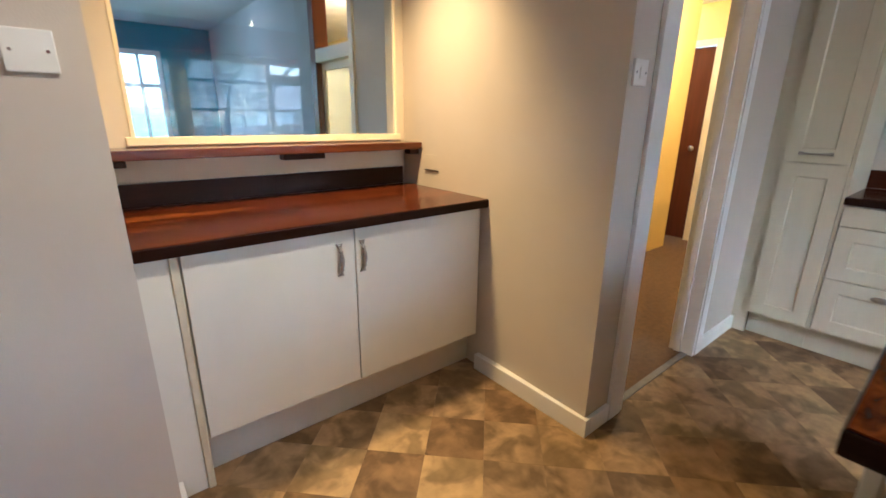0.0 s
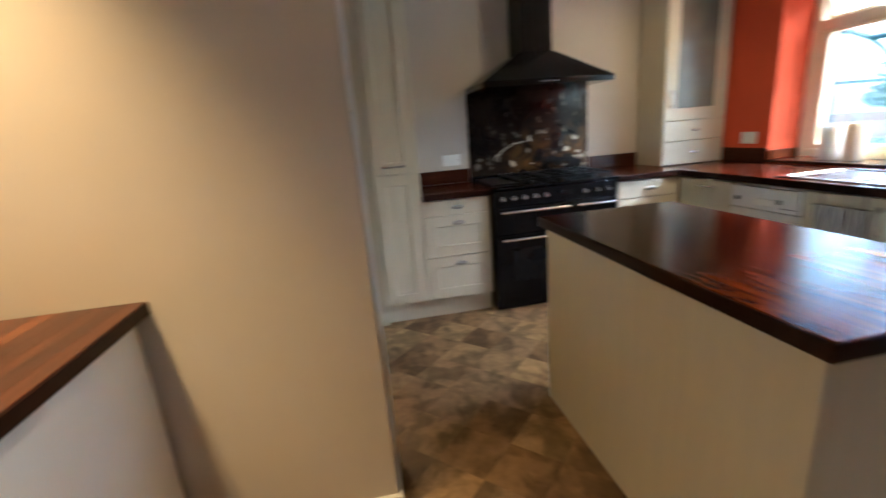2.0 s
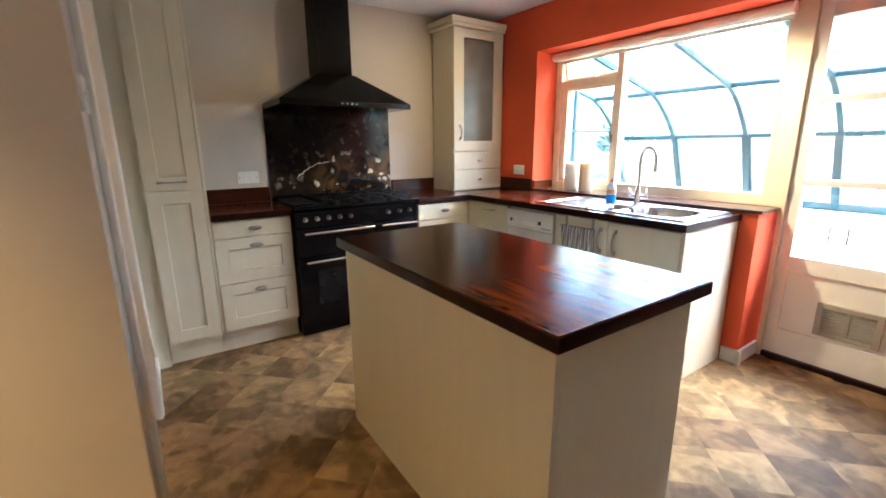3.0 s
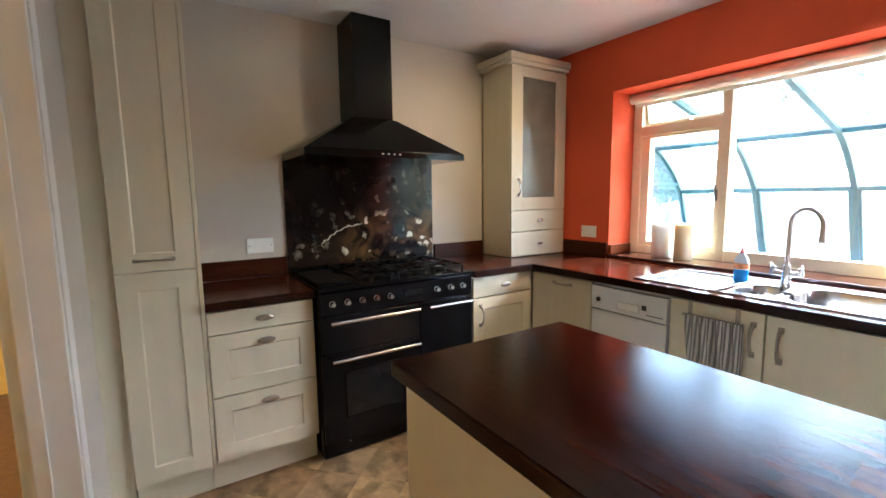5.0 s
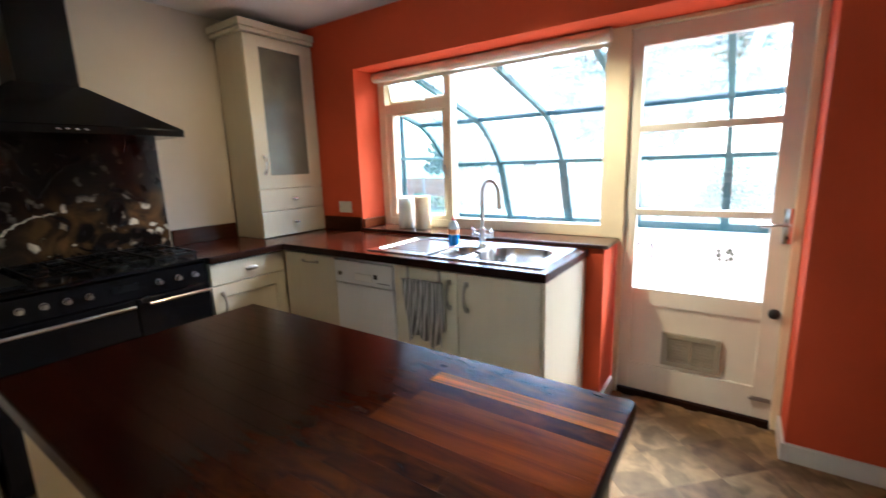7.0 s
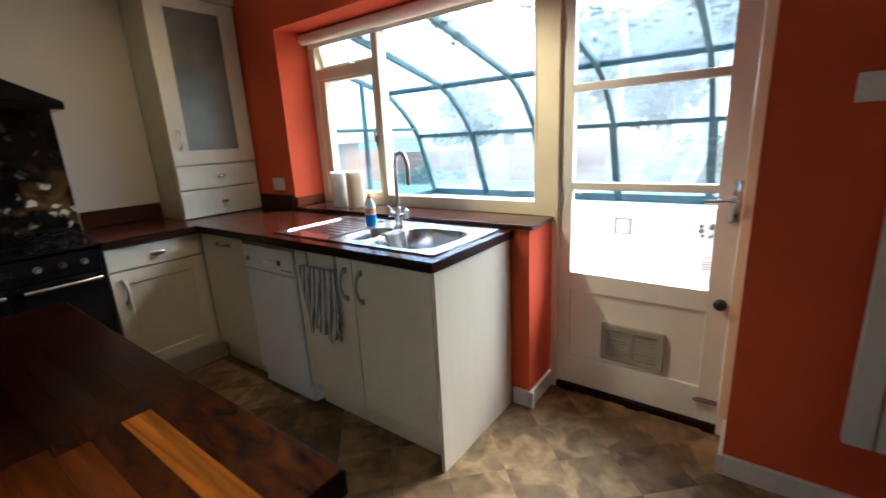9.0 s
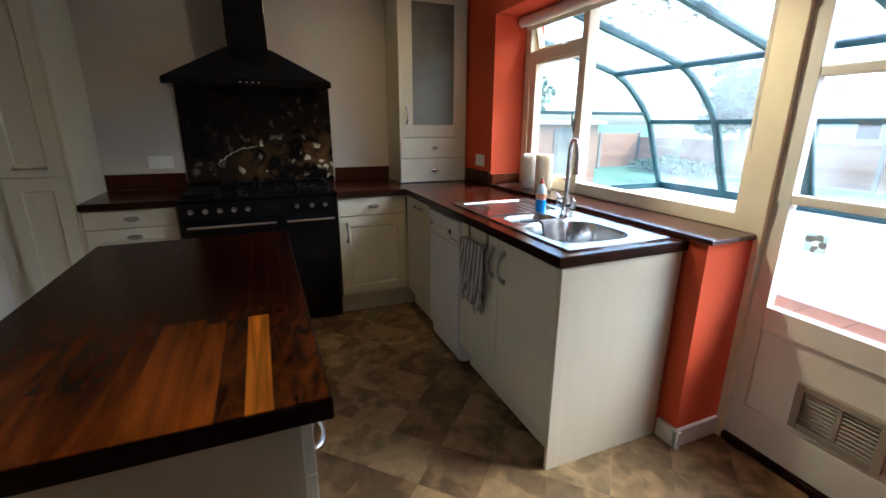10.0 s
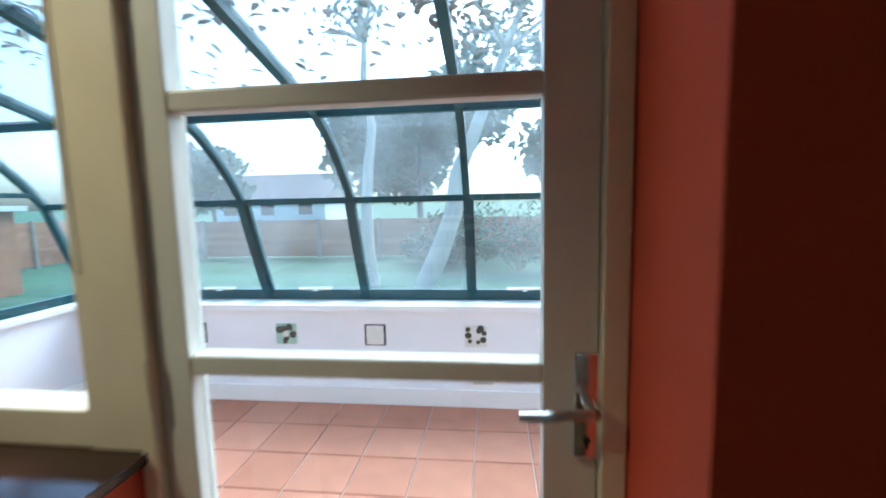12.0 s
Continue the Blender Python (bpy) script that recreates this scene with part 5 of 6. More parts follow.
# ---- switches and sockets ----
def plate(name, F, u, z, w, h, label, category, rockers=0, screws=True, mat=None, proud=0.010):
    ob = thing(name, F.at(u, z, 0), label, category)
    bm = bmesh.new()
    F.box(bm, u - w / 2, u + w / 2, z - h / 2, z + h / 2, 0.0005, proud, min(0.003, proud / 3))
    part("plate", bm, mat or M_PLASTIC, ob)
    for k in range(rockers):
        uu = u + (k - (rockers - 1) / 2) * 0.035
        bm = bmesh.new()
        F.box(bm, uu - 0.011, uu + 0.011, z - 0.018, z + 0.018, 0.0102, 0.0135, 0.002)
        part("rocker", bm, M_PLASTIC, ob)
    if screws:
        for s in (-1, 1):
            part("screw", cyl(bmesh.new(), F.at(u + s * (w / 2 - 0.014), z, 0.010), F.at(u + s * (w / 2 - 0.014), z, 0.0108), 0.0035, seg=10), M_STEEL, ob)
    return ob


plate("light_switch", Face("y", 1.26, -1), 0.079, 1.405, 0.090, 0.088, "white plastic plate switch on the grey wall", "switch", 0)
plate("light_switch", Face("y", YN, -1), 1.632, 1.43, 0.086, 0.086, "white plastic light switch beside the doorway", "switch", 1)
plate("light_switch", Face("y", YS, 1), 0.172, 1.421, 0.084, 0.082, "white blank switch plate on the dark red wall", "switch", 0)
plate("wall_socket", Face("y", YS, 1), 3.158, 1.088, 0.13, 0.085, "white double socket on the orange wall", "socket", 2)
plate("wall_socket", Face("x", XE, -1), -0.02, 1.09, 0.146, 0.086, "white double socket beside the cooker", "socket", 2)
so = plate("wall_socket", Face("x", 1.602, -1), 1.805, 1.045, 0.125, 0.08, "painted-over blank plate above the niche worktop", "socket", 0, False, M_WALL, 0.004)
# Dark strip standing in for the shadow line below the plate.
part("shadow_line", boxes((1.592, 1.745, 1.000, 1.6012, 1.865, 1.0046)), M_DARKPLASTIC, so)

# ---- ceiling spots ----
# The third spotlight is unseen: a fitting added for the dresser fill lamp.
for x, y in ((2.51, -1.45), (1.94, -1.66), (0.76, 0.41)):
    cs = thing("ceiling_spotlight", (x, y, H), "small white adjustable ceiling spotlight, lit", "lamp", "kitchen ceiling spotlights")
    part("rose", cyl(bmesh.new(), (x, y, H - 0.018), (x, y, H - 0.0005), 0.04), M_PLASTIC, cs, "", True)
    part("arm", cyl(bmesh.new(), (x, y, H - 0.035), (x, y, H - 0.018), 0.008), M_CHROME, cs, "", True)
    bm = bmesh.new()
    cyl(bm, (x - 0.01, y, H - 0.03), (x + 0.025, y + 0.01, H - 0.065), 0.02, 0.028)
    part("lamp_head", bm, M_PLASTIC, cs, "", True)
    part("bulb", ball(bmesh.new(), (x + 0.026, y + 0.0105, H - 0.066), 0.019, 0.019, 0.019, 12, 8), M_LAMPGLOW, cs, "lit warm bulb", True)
for x in (0.55, 1.16):
    cs = thing("recessed_downlight", (x, 1.56, H), "small recessed downlight in the niche ceiling, lit", "lamp", "niche downlights")
    part("bezel", lathe(bmesh.new(), [(0.045, -0.0005), (0.045, -0.008), (0.034, -0.010)], (x, 1.56, H)), M_CHROME, cs, "", True)
    part("bulb", cyl(bmesh.new(), (x, 1.56, H - 0.014), (x, 1.56, H - 0.0102), 0.028), M_LAMPGLOW, cs, "lit warm bulb", True)

# ---- kitchen window ----
GP = -2.50
win = tagged(new("window_1"), "cream painted timber kitchen window with opening light", "window", kind="structure")
bm = bmesh.new()
box(bm, 2.926, -2.53, 0.936, WX0 - 0.001, -2.455, HEAD - 0.002, 0.004)
box(bm, 2.345, -2.53, 0.936, 2.396, -2.455, HEAD - 0.002, 0.004)
box(bm, WX1 - 0.01, -2.53, 0.936, 1.333, -2.4525, HEAD - 0.002, 0.002)
box(bm, 2.396, -2.53, 0.936, 2.926, -2.456, 0.99, 0.004)
box(bm, 1.333, -2.53, 0.936, 2.345, -2.456, 1.005, 0.004)
box(bm, 2.396, -2.53, 2.015, 2.926, -2.456, HEAD - 0.002, 0.004)
box(bm, 1.333, -2.53, 2.01, 2.345, -2.456, HEAD - 0.002, 0.004)
box(bm, 2.396, -2.53, 1.762, 2.926, -2.456, 1.828, 0.004)
part("window_frame", bm, M_CREAMWOOD, win)
bm = bmesh.new()
for a, b, c, d in ((2.864, 2.925, 0.991, 1.761), (2.397, 2.420, 0.991, 1.761), (2.420, 2.864, 0.991, 1.022), (2.420, 2.864, 1.745, 1.761)):
    box(bm, a, -2.52, c, b, -2.465, d, 0.003)
part("casement", bm, M_CREAMWOOD, win)
# top light, hinged at its head and left ajar
swing = Matrix.Translation((0, -2.49, 2.012)) @ Matrix.Rotation(radians(-15), 4, "X") @ Matrix.Translation((0, 2.49, -2.012))
bm = bmesh.new()
for a, b, c, d in ((2.905, 2.923, 1.831, 2.012), (2.399, 2.420, 1.831, 2.012), (2.420, 2.905, 1.831, 1.853), (2.420, 2.905, 1.996, 2.012)):
    box(bm, a, -2.515, c, b, -2.47, d, 0.003)
bmesh.ops.transform(bm, matrix=swing, verts=bm.verts)
part("fanlight", bm, M_CREAMWOOD, win, "top light standing ajar")
bm = boxes((2.419, GP - 0.003, 1.852, 2.906, GP + 0.003, 1.997))
bmesh.ops.transform(bm, matrix=swing, verts=bm.verts)
part("pane", bm, M_GLASS, win)
bm = bmesh.new()
tube(bm, [(2.60, -2.462, 1.835), (2.60, -2.50, 1.838), (2.60, -2.535, 1.842)], 0.005, 8)
part("fanlight_stay", bm, M_PEWTER, win, "small metal window stay", True)
for a, b, c, d in ((2.419, 2.865, 1.021, 1.746), (1.332, 2.346, 1.004, 2.011)):
    part("pane", boxes((a, GP - 0.003, c, b, GP + 0.003, d)), M_GLASS, win)
bm = bmesh.new()
tube(bm, [(2.409, -2.462, 1.34), (2.409, -2.445, 1.34), (2.409, -2.44, 1.41)], 0.006, 8)
box(bm, 2.401, -2.4645, 1.31, 2.417, -2.456, 1.38, 0.002)
part("casement_latch", bm, M_PEWTER, win, "small metal casement latch", True)
bl = thing("roller_blind", (2.1, -2.43, 2.05), "cream roller blind rolled up at the window head", "blind")
part("roll", cyl(bmesh.new(), (2.985, -2.418, 2.02), (1.30, -2.418, 2.02), 0.034, seg=24), M_BLIND, bl, "", True)
part("hem_bar", boxes((1.31, -2.4535, 1.965, 2.975, -2.4465, 1.99), bevel=0.002), M_BLIND, bl)
bm = bmesh.new()
tube(bm, [(1.318, -2.4515, 2.02), (1.319, -2.4515, 1.5), (1.317, -2.4515, 1.25)], 0.0014, 6)
tube(bm, [(1.328, -2.4515, 2.02), (1.327, -2.4515, 1.5), (1.317, -2.4515, 1.25)], 0.0014, 6)
part("pull_cord", bm, M_PLASTIC, bl, "thin white pull cord")

# ---- garden door ----
DL, DR = 1.205, 0.462
gdoor = tagged(new("door_1"), "cream painted part-glazed garden door, closed", "door", kind="structure")
bm = bmesh.new()
box(bm, WX1 - 0.0102, -2.53, 0.0, DL + 0.002, -2.45, HEAD - 0.002, 0.002)
box(bm, DR - 0.002, -2.53, 0.0, DX0 + 0.002, -2.45, HEAD - 0.002, 0.004)
box(bm, DL + 0.002, -2.53, 2.035, DR - 0.002, -2.45, HEAD - 0.002, 0.004)
part("door_frame", bm, M_CREAMWOOD, gdoor)
bm = bmesh.new()
GL, GR, GB, GT = 1.145, 0.545, 0.655, 1.945
box(bm, DL, -2.515, 0.035, GL, -2.47, 2.032, 0.003)
box(bm, GR, -2.515, 0.035, DR, -2.47, 2.032, 0.003)
box(bm, GL, -2.515, GT, GR, -2.4705, 2.032, 0.003)
box(bm, GL, -2.515, 0.56, GR, -2.4705, GB, 0.003)
box(bm, GL, -2.515, 0.035, GR, -2.4705, 0.20, 0.003)
box(bm, GL, -2.51, 0.20, GR, -2.482, 0.56)
part("door_leaf", bm, M_LEAFPAINT, gdoor)
for z in (1.087, 1.532):
    bm = bmesh.new()
    box(bm, GL, -2.512, z - 0.018, GR, -2.472, z + 0.018, 0.006)
    part("glazing_bar", bm, M_LEAFPAINT, gdoor)
for a, b in ((GB, 1.069), (1.105, 1.514), (1.55, GT)):
    part("pane", boxes((GL, GP - 0.003, a, GR, GP + 0.003, b)), M_GLASS, gdoor)
bm = bmesh.new()
box(bm, 0.459, -2.4698, 0.955, 0.499, -2.462, 1.125, 0.004)
cyl(bm, (0.479, -2.462, 1.05), (0.479, -2.415, 1.05), 0.010)
tube(bm, [(0.479, -2.415, 1.05), (0.515, -2.413, 1.051), (0.55, -2.413, 1.045), (0.585, -2.416, 1.043)], 0.008, 10)
part("lever_handle", bm, M_CHROME, gdoor, "chrome lever handle on a backplate", True)
bm = bmesh.new()
cyl(bm, (0.479, -2.462, 0.985), (0.479, -2.4605, 0.985), 0.006, seg=12)
box(bm, 0.4765, -2.462, 0.972, 0.4815, -2.4605, 0.985)
part("keyhole", bm, M_DARKPLASTIC, gdoor, "dark keyhole")
for z in (0.30, 1.06, 1.80):
    bm = bmesh.new()
    cyl(bm, (1.208, -2.4485, z - 0.045), (1.208, -2.4485, z + 0.045), 0.0045, seg=12)
    box(bm, 1.209, -2.4498, z - 0.045, 1.230, -2.4487, z + 0.045)
    part("hinge", bm, M_CREAMWOOD, gdoor, "cream painted butt hinge", True)
bm = bmesh.new()
cyl(bm, (0.494, -2.4698, 0.612), (0.494, -2.455, 0.612), 0.014)
ball(bm, (0.494, -2.44, 0.612), 0.026, 0.018, 0.026)
part("bolt_knob", bm, M_DARKPLASTIC, gdoor, "black round knob", True)
bm = bmesh.new()
box(bm, 0.465, -2.4698, 0.13, 0.55, -2.462, 0.152, 0.002)
cyl(bm, (0.47, -2.458, 0.141), (0.56, -2.458, 0.141), 0.006)
part("bolt", bm, M_PEWTER, gdoor, "small metal sliding bolt")
bm = bmesh.new()
VX0, VX1, VZ0, VZ1 = 0.695, 0.978, 0.225, 0.416
for a, b, c, d in ((VX0, VX0 + 0.028, VZ0, VZ1), (VX1 - 0.028, VX1, VZ0, VZ1), (VX0 + 0.028, VX1 - 0.028, VZ0, VZ0 + 0.028), (VX0 + 0.028, VX1 - 0.028, VZ1 - 0.028, VZ1)):
    box(bm, a, -2.4815, c, b, -2.462, d, 0.003)
box(bm, VX0 + 0.02, -2.4815, VZ0 + 0.02, VX1 - 0.02, -2.478, VZ1 - 0.02)
box(bm, 0.828, -2.478, VZ0 + 0.028, 0.842, -2.464, VZ1 - 0.028, 0.002)
vent = part("vent_grille", bm, M_VENT, gdoor, "grey-beige louvred vent grille")
for k in range(8):
    bm = bmesh.new()
    z = VZ0 + 0.034 + k * 0.0165
    for a, b in ((VX0 + 0.03, 0.826), (0.844, VX1 - 0.03)):
        vs = [bm.verts.new(p) for p in ((a, -2.478, z + 0.010), (b, -2.478, z + 0.010), (b, -2.466, z), (a, -2.466, z), (a, -2.478, z + 0.013), (b, -2.478, z + 0.013), (b, -2.466, z + 0.003), (a, -2.466, z + 0.003))]
        for f in ((0, 1, 2, 3), (7, 6, 5, 4), (0, 4, 5, 1), (1, 5, 6, 2), (2, 6, 7, 3), (3, 7, 4, 0)):
            bm.faces.new([vs[i] for i in f])
    part("slat", bm, M_VENT, vent)
structure("door_threshold", boxes((DL, -2.58, -0.01, DR, -2.455, 0.03), bevel=0.004), M_DARKEDGE, "dark timber door threshold", "threshold")

# ---- radiator on the red wall ----
rad = thing("vertical_radiator", (-0.2, -2.15, 0.32), "tall white vertical panel radiator on the red wall", "radiator")
RX, RW = 0.112, 0.0765
for k in range(7):
    x1 = RX - k * RW
    part("panel", boxes((x1 - RW + 0.0045, -2.155, 0.325, x1, -2.118, 2.13), bevel=0.005), M_RAD, rad)
part("back_panel", boxes((RX - 7 * RW + 0.01, -2.165, 0.34, RX - 0.006, -2.157, 2.11)), M_RAD, rad)
part("header", boxes((RX - 7 * RW + 0.01, -2.185, 0.36, RX - 0.01, -2.166, 0.40), (RX - 7 * RW + 0.01, -2.185, 2.05, RX - 0.01, -2.166, 2.09)), M_RAD, rad)
bm = bmesh.new()
for x in (RX - 0.05, RX - 6.5 * RW):
    box(bm, x - 0.02, -2.209, 1.8, x + 0.02, -2.18, 1.84)
    box(bm, x - 0.02, -2.209, 0.5, x + 0.02, -2.18, 0.54)
    box(bm, x - 0.02, -2.184, 0.36, x + 0.02, -2.166, 0.56)
part("bracket", bm, M_RAD, rad)
for x in (-0.165, -0.235):
    bm = bmesh.new()
    cyl(bm, (x, -2.14, 0.285), (x, -2.14, 0.33), 0.012)
    cyl(bm, (x, -2.175, 0.285), (x, -2.105, 0.285), 0.016)
    cyl(bm, (x, -2.14, 0.0), (x, -2.14, 0.28), 0.0075)
    part("valve", bm, M_CHROME, rad, "chrome radiator valve and pipe", True)

# ---- conservatory ----
CXE, CXW, CY, CZ = 3.69, -1.40, -4.62, -0.035
PROFILE = [(-2.60, 2.20), (-3.0, 2.10), (-3.5, 1.972), (-4.0, 1.84), (-4.14, 1.765), (-4.28, 1.655), (-4.41, 1.53), (-4.53, 1.385), (-4.62, 1.15), (-4.71, 0.92), (-4.81, 0.685)]
structure("floor_conservatory", boxes((CXW - 0.2, -2.6, -0.25, CXE + 0.2, CY - 0.28, CZ - 0.008)), M_GROUT, "terracotta tiled conservatory floor with pale joints", "floor")
structure("wall_conservatory_south", boxes((CXW - 0.2, CY, CZ - 0.008, CXE + 0.2, CY - 0.28, 0.625)), M_CONWALL, "low white painted conservatory wall", "wall")
structure("wall_conservatory_east", boxes((CXE, -2.6, CZ - 0.008, CXE + 0.2, CY, 0.625)), M_CONWALL, "low white painted conservatory wall", "wall")
structure("wall_conservatory_west", boxes((CXW - 0.2, -2.6, CZ - 0.008, CXW, CY, 0.625)), M_CONWALL, "low white painted conservatory wall", "wall")
structure("trim_sill", boxes((CXW - 0.2, CY + 0.03, 0.6255, CXE + 0.2, CY - 0.3, 0.668), (CXE - 0.03, -2.6, 0.6255, CXE + 0.22, CY + 0.031, 0.668), (CXW - 0.22, -2.6, 0.6255, CXW + 0.03, CY + 0.031, 0.668), bevel=0.004), M_GLOSSWHITE, "white painted conservatory sill board", "sill")
structure("baseboard", boxes((CXW, CY, CZ, CXE, CY + 0.018, CZ + 0.12), (CXE - 0.018, -2.6, CZ, CXE, CY + 0.018, CZ + 0.12), bevel=0.003), M_GLOSSWHITE, "white painted conservatory skirting", "skirting")
structure("wall_house_outside", boxes((CXW - 0.12, -2.601, 2.10, CXE + 0.2, -2.63, 2.6), (CXW - 0.12, -2.601, 0, DX0 - 0.06, -2.62, 2.10), (WX0 + 0.05, -2.601, 0, CXE, -2.62, 2.10), (WX1, -2.601, 0, WX0 + 0.049, -2.62, 0.90)), M_CONWALL, "white painted house wall inside the conservatory", "wall")

con = tagged(new("conservatory_frame"), "dark green aluminium lean-to conservatory frame with curved eaves", "conservatory", kind="structure")
RIBS = [3.765 - 0.745 * k for k in range(8)]


def offset_profile(d):
    out = []
    for i, p in enumerate(PROFILE):
        a, b = Vector(PROFILE[max(i - 1, 0)]), Vector(PROFILE[min(i + 1, len(PROFILE) - 1)])
        t = (b - a).normalized()
        out.append(Vector(p) + Vector((-t.y, t.x)) * -d)
    return out


INNER, OUTER = offset_profile(-0.028), offset_profile(0.022)


def strip(bm, x0, x1, a, b):
    va = [[bm.verts.new((x, p.x, p.y)) for p in q] for x in (x0, x1) for q in (a, b)]
    n = len(a)
    for i in range(n - 1):
        bm.faces.new((va[0][i], va[0][i + 1], va[1][i + 1], va[1][i]))
        bm.faces.new((va[2][i], va[2][i + 1], va[3][i + 1], va[3][i]))
        bm.faces.new((va[0][i], va[0][i + 1], va[2][i + 1], va[2][i]))
        bm.faces.new((va[1][i], va[1][i + 1], va[3][i + 1], va[3][i]))
    for i in (0, n - 1):
        bm.faces.new((va[0][i], va[1][i], va[3][i], va[2][i]))
    return bm


for x in RIBS:
    part("rib", strip(bmesh.new(), x - 0.021, x + 0.021, INNER, OUTER), M_GREENMETAL, con)
for y, z, h in ((-4.02, 1.832, 0.026), (-4.535, 1.38, 0.02), (-4.80, 0.705, 0.036), (-2.645, 2.19, 0.04)):
    part("purlin", boxes((RIBS[-1], y - 0.022, z - h, RIBS[0], y + 0.020, z + h), bevel=0.003), M_GREENMETAL, con)
for k in range(7):
    x1, x0 = RIBS[k] - 0.021, RIBS[k + 1] + 0.021
    for a, b in ((0, 3), (3, 7), (7, 10)):
        mid0, mid1 = offset_profile(-0.003)[a:b + 1], offset_profile(0.003)[a:b + 1]
        part("pane", strip(bmesh.new(), x0, x1, mid0, mid1), M_CONGLASS, con)
    bm = bmesh.new()
    lowin = [p for p in offset_profile(-0.02)[7:11]]
    lowout = [p for p in offset_profile(0.016)[7:11]]
    for e0, e1 in ((x0, x0 + 0.022), (x1 - 0.022, x1)):
        strip(bm, e0, e1, lowin, lowout)
    if k in (1, 2, 4):
        part("vent_sash", bm, M_GREENMETAL, con)
        bm = bmesh.new()
        xm = (x0 + x1) / 2
        box(bm, xm - 0.12, -4.775, 0.746, xm + 0.12, -4.74, 0.76, 0.004)
        box(bm, xm - 0.015, -4.79, 0.735, xm + 0.015, -4.74, 0.748, 0.003)
        part("window_stay", bm, M_PLASTIC, con, "white window stay")
    else:
        bm.free()


def height_at(y):
    for (ya, za), (yb, zb) in zip(PROFILE, PROFILE[1:]):
        if yb <= y <= ya:
            return za + (zb - za) * (ya - y) / (ya - yb)
    return 0.685


for x in (RIBS[0], RIBS[-1]):
    for y in (-2.66, -3.67):
        part("gable_post", boxes((x - 0.02, y - 0.018, 0.669, x + 0.02, y + 0.018, height_at(y) - 0.01), bevel=0.003), M_GREENMETAL, con)
    for z in (0.70, 1.46):
        ye = -4.78 if z < 1 else -4.48
        part("gable_rail", boxes((x - 0.018, -2.62, z - (0.03 if z < 1 else 0.016), x + 0.018, ye, z + (0.03 if z < 1 else 0.016)), bevel=0.003), M_GREENMETAL, con)
    bm = bmesh.new()
    a = [bm.verts.new((x - 0.003, y, z)) for y, z in PROFILE] + [bm.verts.new((x - 0.003, -2.60, 0.685))]
    b = [bm.verts.new((x + 0.003, y, z)) for y, z in PROFILE] + [bm.verts.new((x + 0.003, -2.60, 0.685))]
    bm.faces.new(a)
    bm.faces.new(b[::-1])
    part("gable_pane", bm, M_CONGLASS, con)

# picture tiles and air vent on the low wall
rnd = random.Random(5)


def picture_tile(x, kind, label):
    z = 0.46
    ob = thing("decorative_tile", (x, CY + 0.004, z), label, "wall tile", "picture tiles on the conservatory wall")
    half = 0.074
    base = {0: M_MINT, 1: M_VIOLET, 2: M_CERAMIC}[kind]
    part("glaze", boxes((x - half, CY + 0.0005, z - half, x + half, CY + 0.008, z + half), bevel=0.002), base, ob)
    bm = bmesh.new()
    if kind == 1:
        box(bm, x - 0.06, CY + 0.008, z - 0.066, x + 0.06, CY + 0.0095, z + 0.066, 0.001)
        for k in range(10):
            t = k / 10 * math.tau
            cyl(bm, (x + 0.052 * math.cos(t), CY + 0.008, z + 0.058 * math.sin(t)), (x + 0.052 * math.cos(t), CY + 0.0098, z + 0.058 * math.sin(t)), 0.014, seg=10)
        part("motif", bm, M_CERAMIC, ob, "pale motif")
    else:
        for k in range(9):
            a, b, r = rnd.uniform(-0.055, 0.055), rnd.uniform(-0.06, 0.06), rnd.uniform(0.012, 0.028)
            cyl(bm, (x + a, CY + 0.008, z + b), (x + a, CY + 0.0092 + 0.0002 * k, z + b), r, seg=9)
        part("motif", bm, M_DARKGLAZE, ob, "dark leaf motif")
        if kind == 0:
            part("motif", cyl(bmesh.new(), (x, CY + 0.008, z), (x, CY + 0.0114, z), 0.022, seg=12), M_CERAMIC, ob, "pale motif")


picture_tile(2.75, 1, "dark violet bordered picture tile")
picture_tile(2.075, 0, "mint green picture tile with dark leaves")
picture_tile(1.433, 1, "dark violet bordered picture tile")
picture_tile(0.744, 2, "cream picture tile with dark flower")
av = thing("air_vent", (0.70, CY + 0.004, 0.19), "white louvred air vent in the low wall", "vent")
part("surround", boxes((0.62, CY + 0.0005, 0.115, 0.78, CY + 0.006, 0.265), bevel=0.002), M_PLASTIC, av)
for k in range(6):
    part("louvre", boxes((0.634, CY + 0.0062, 0.13 + 0.021 * k, 0.766, CY + 0.013, 0.14 + 0.021 * k), bevel=0.001), M_VENT, av)

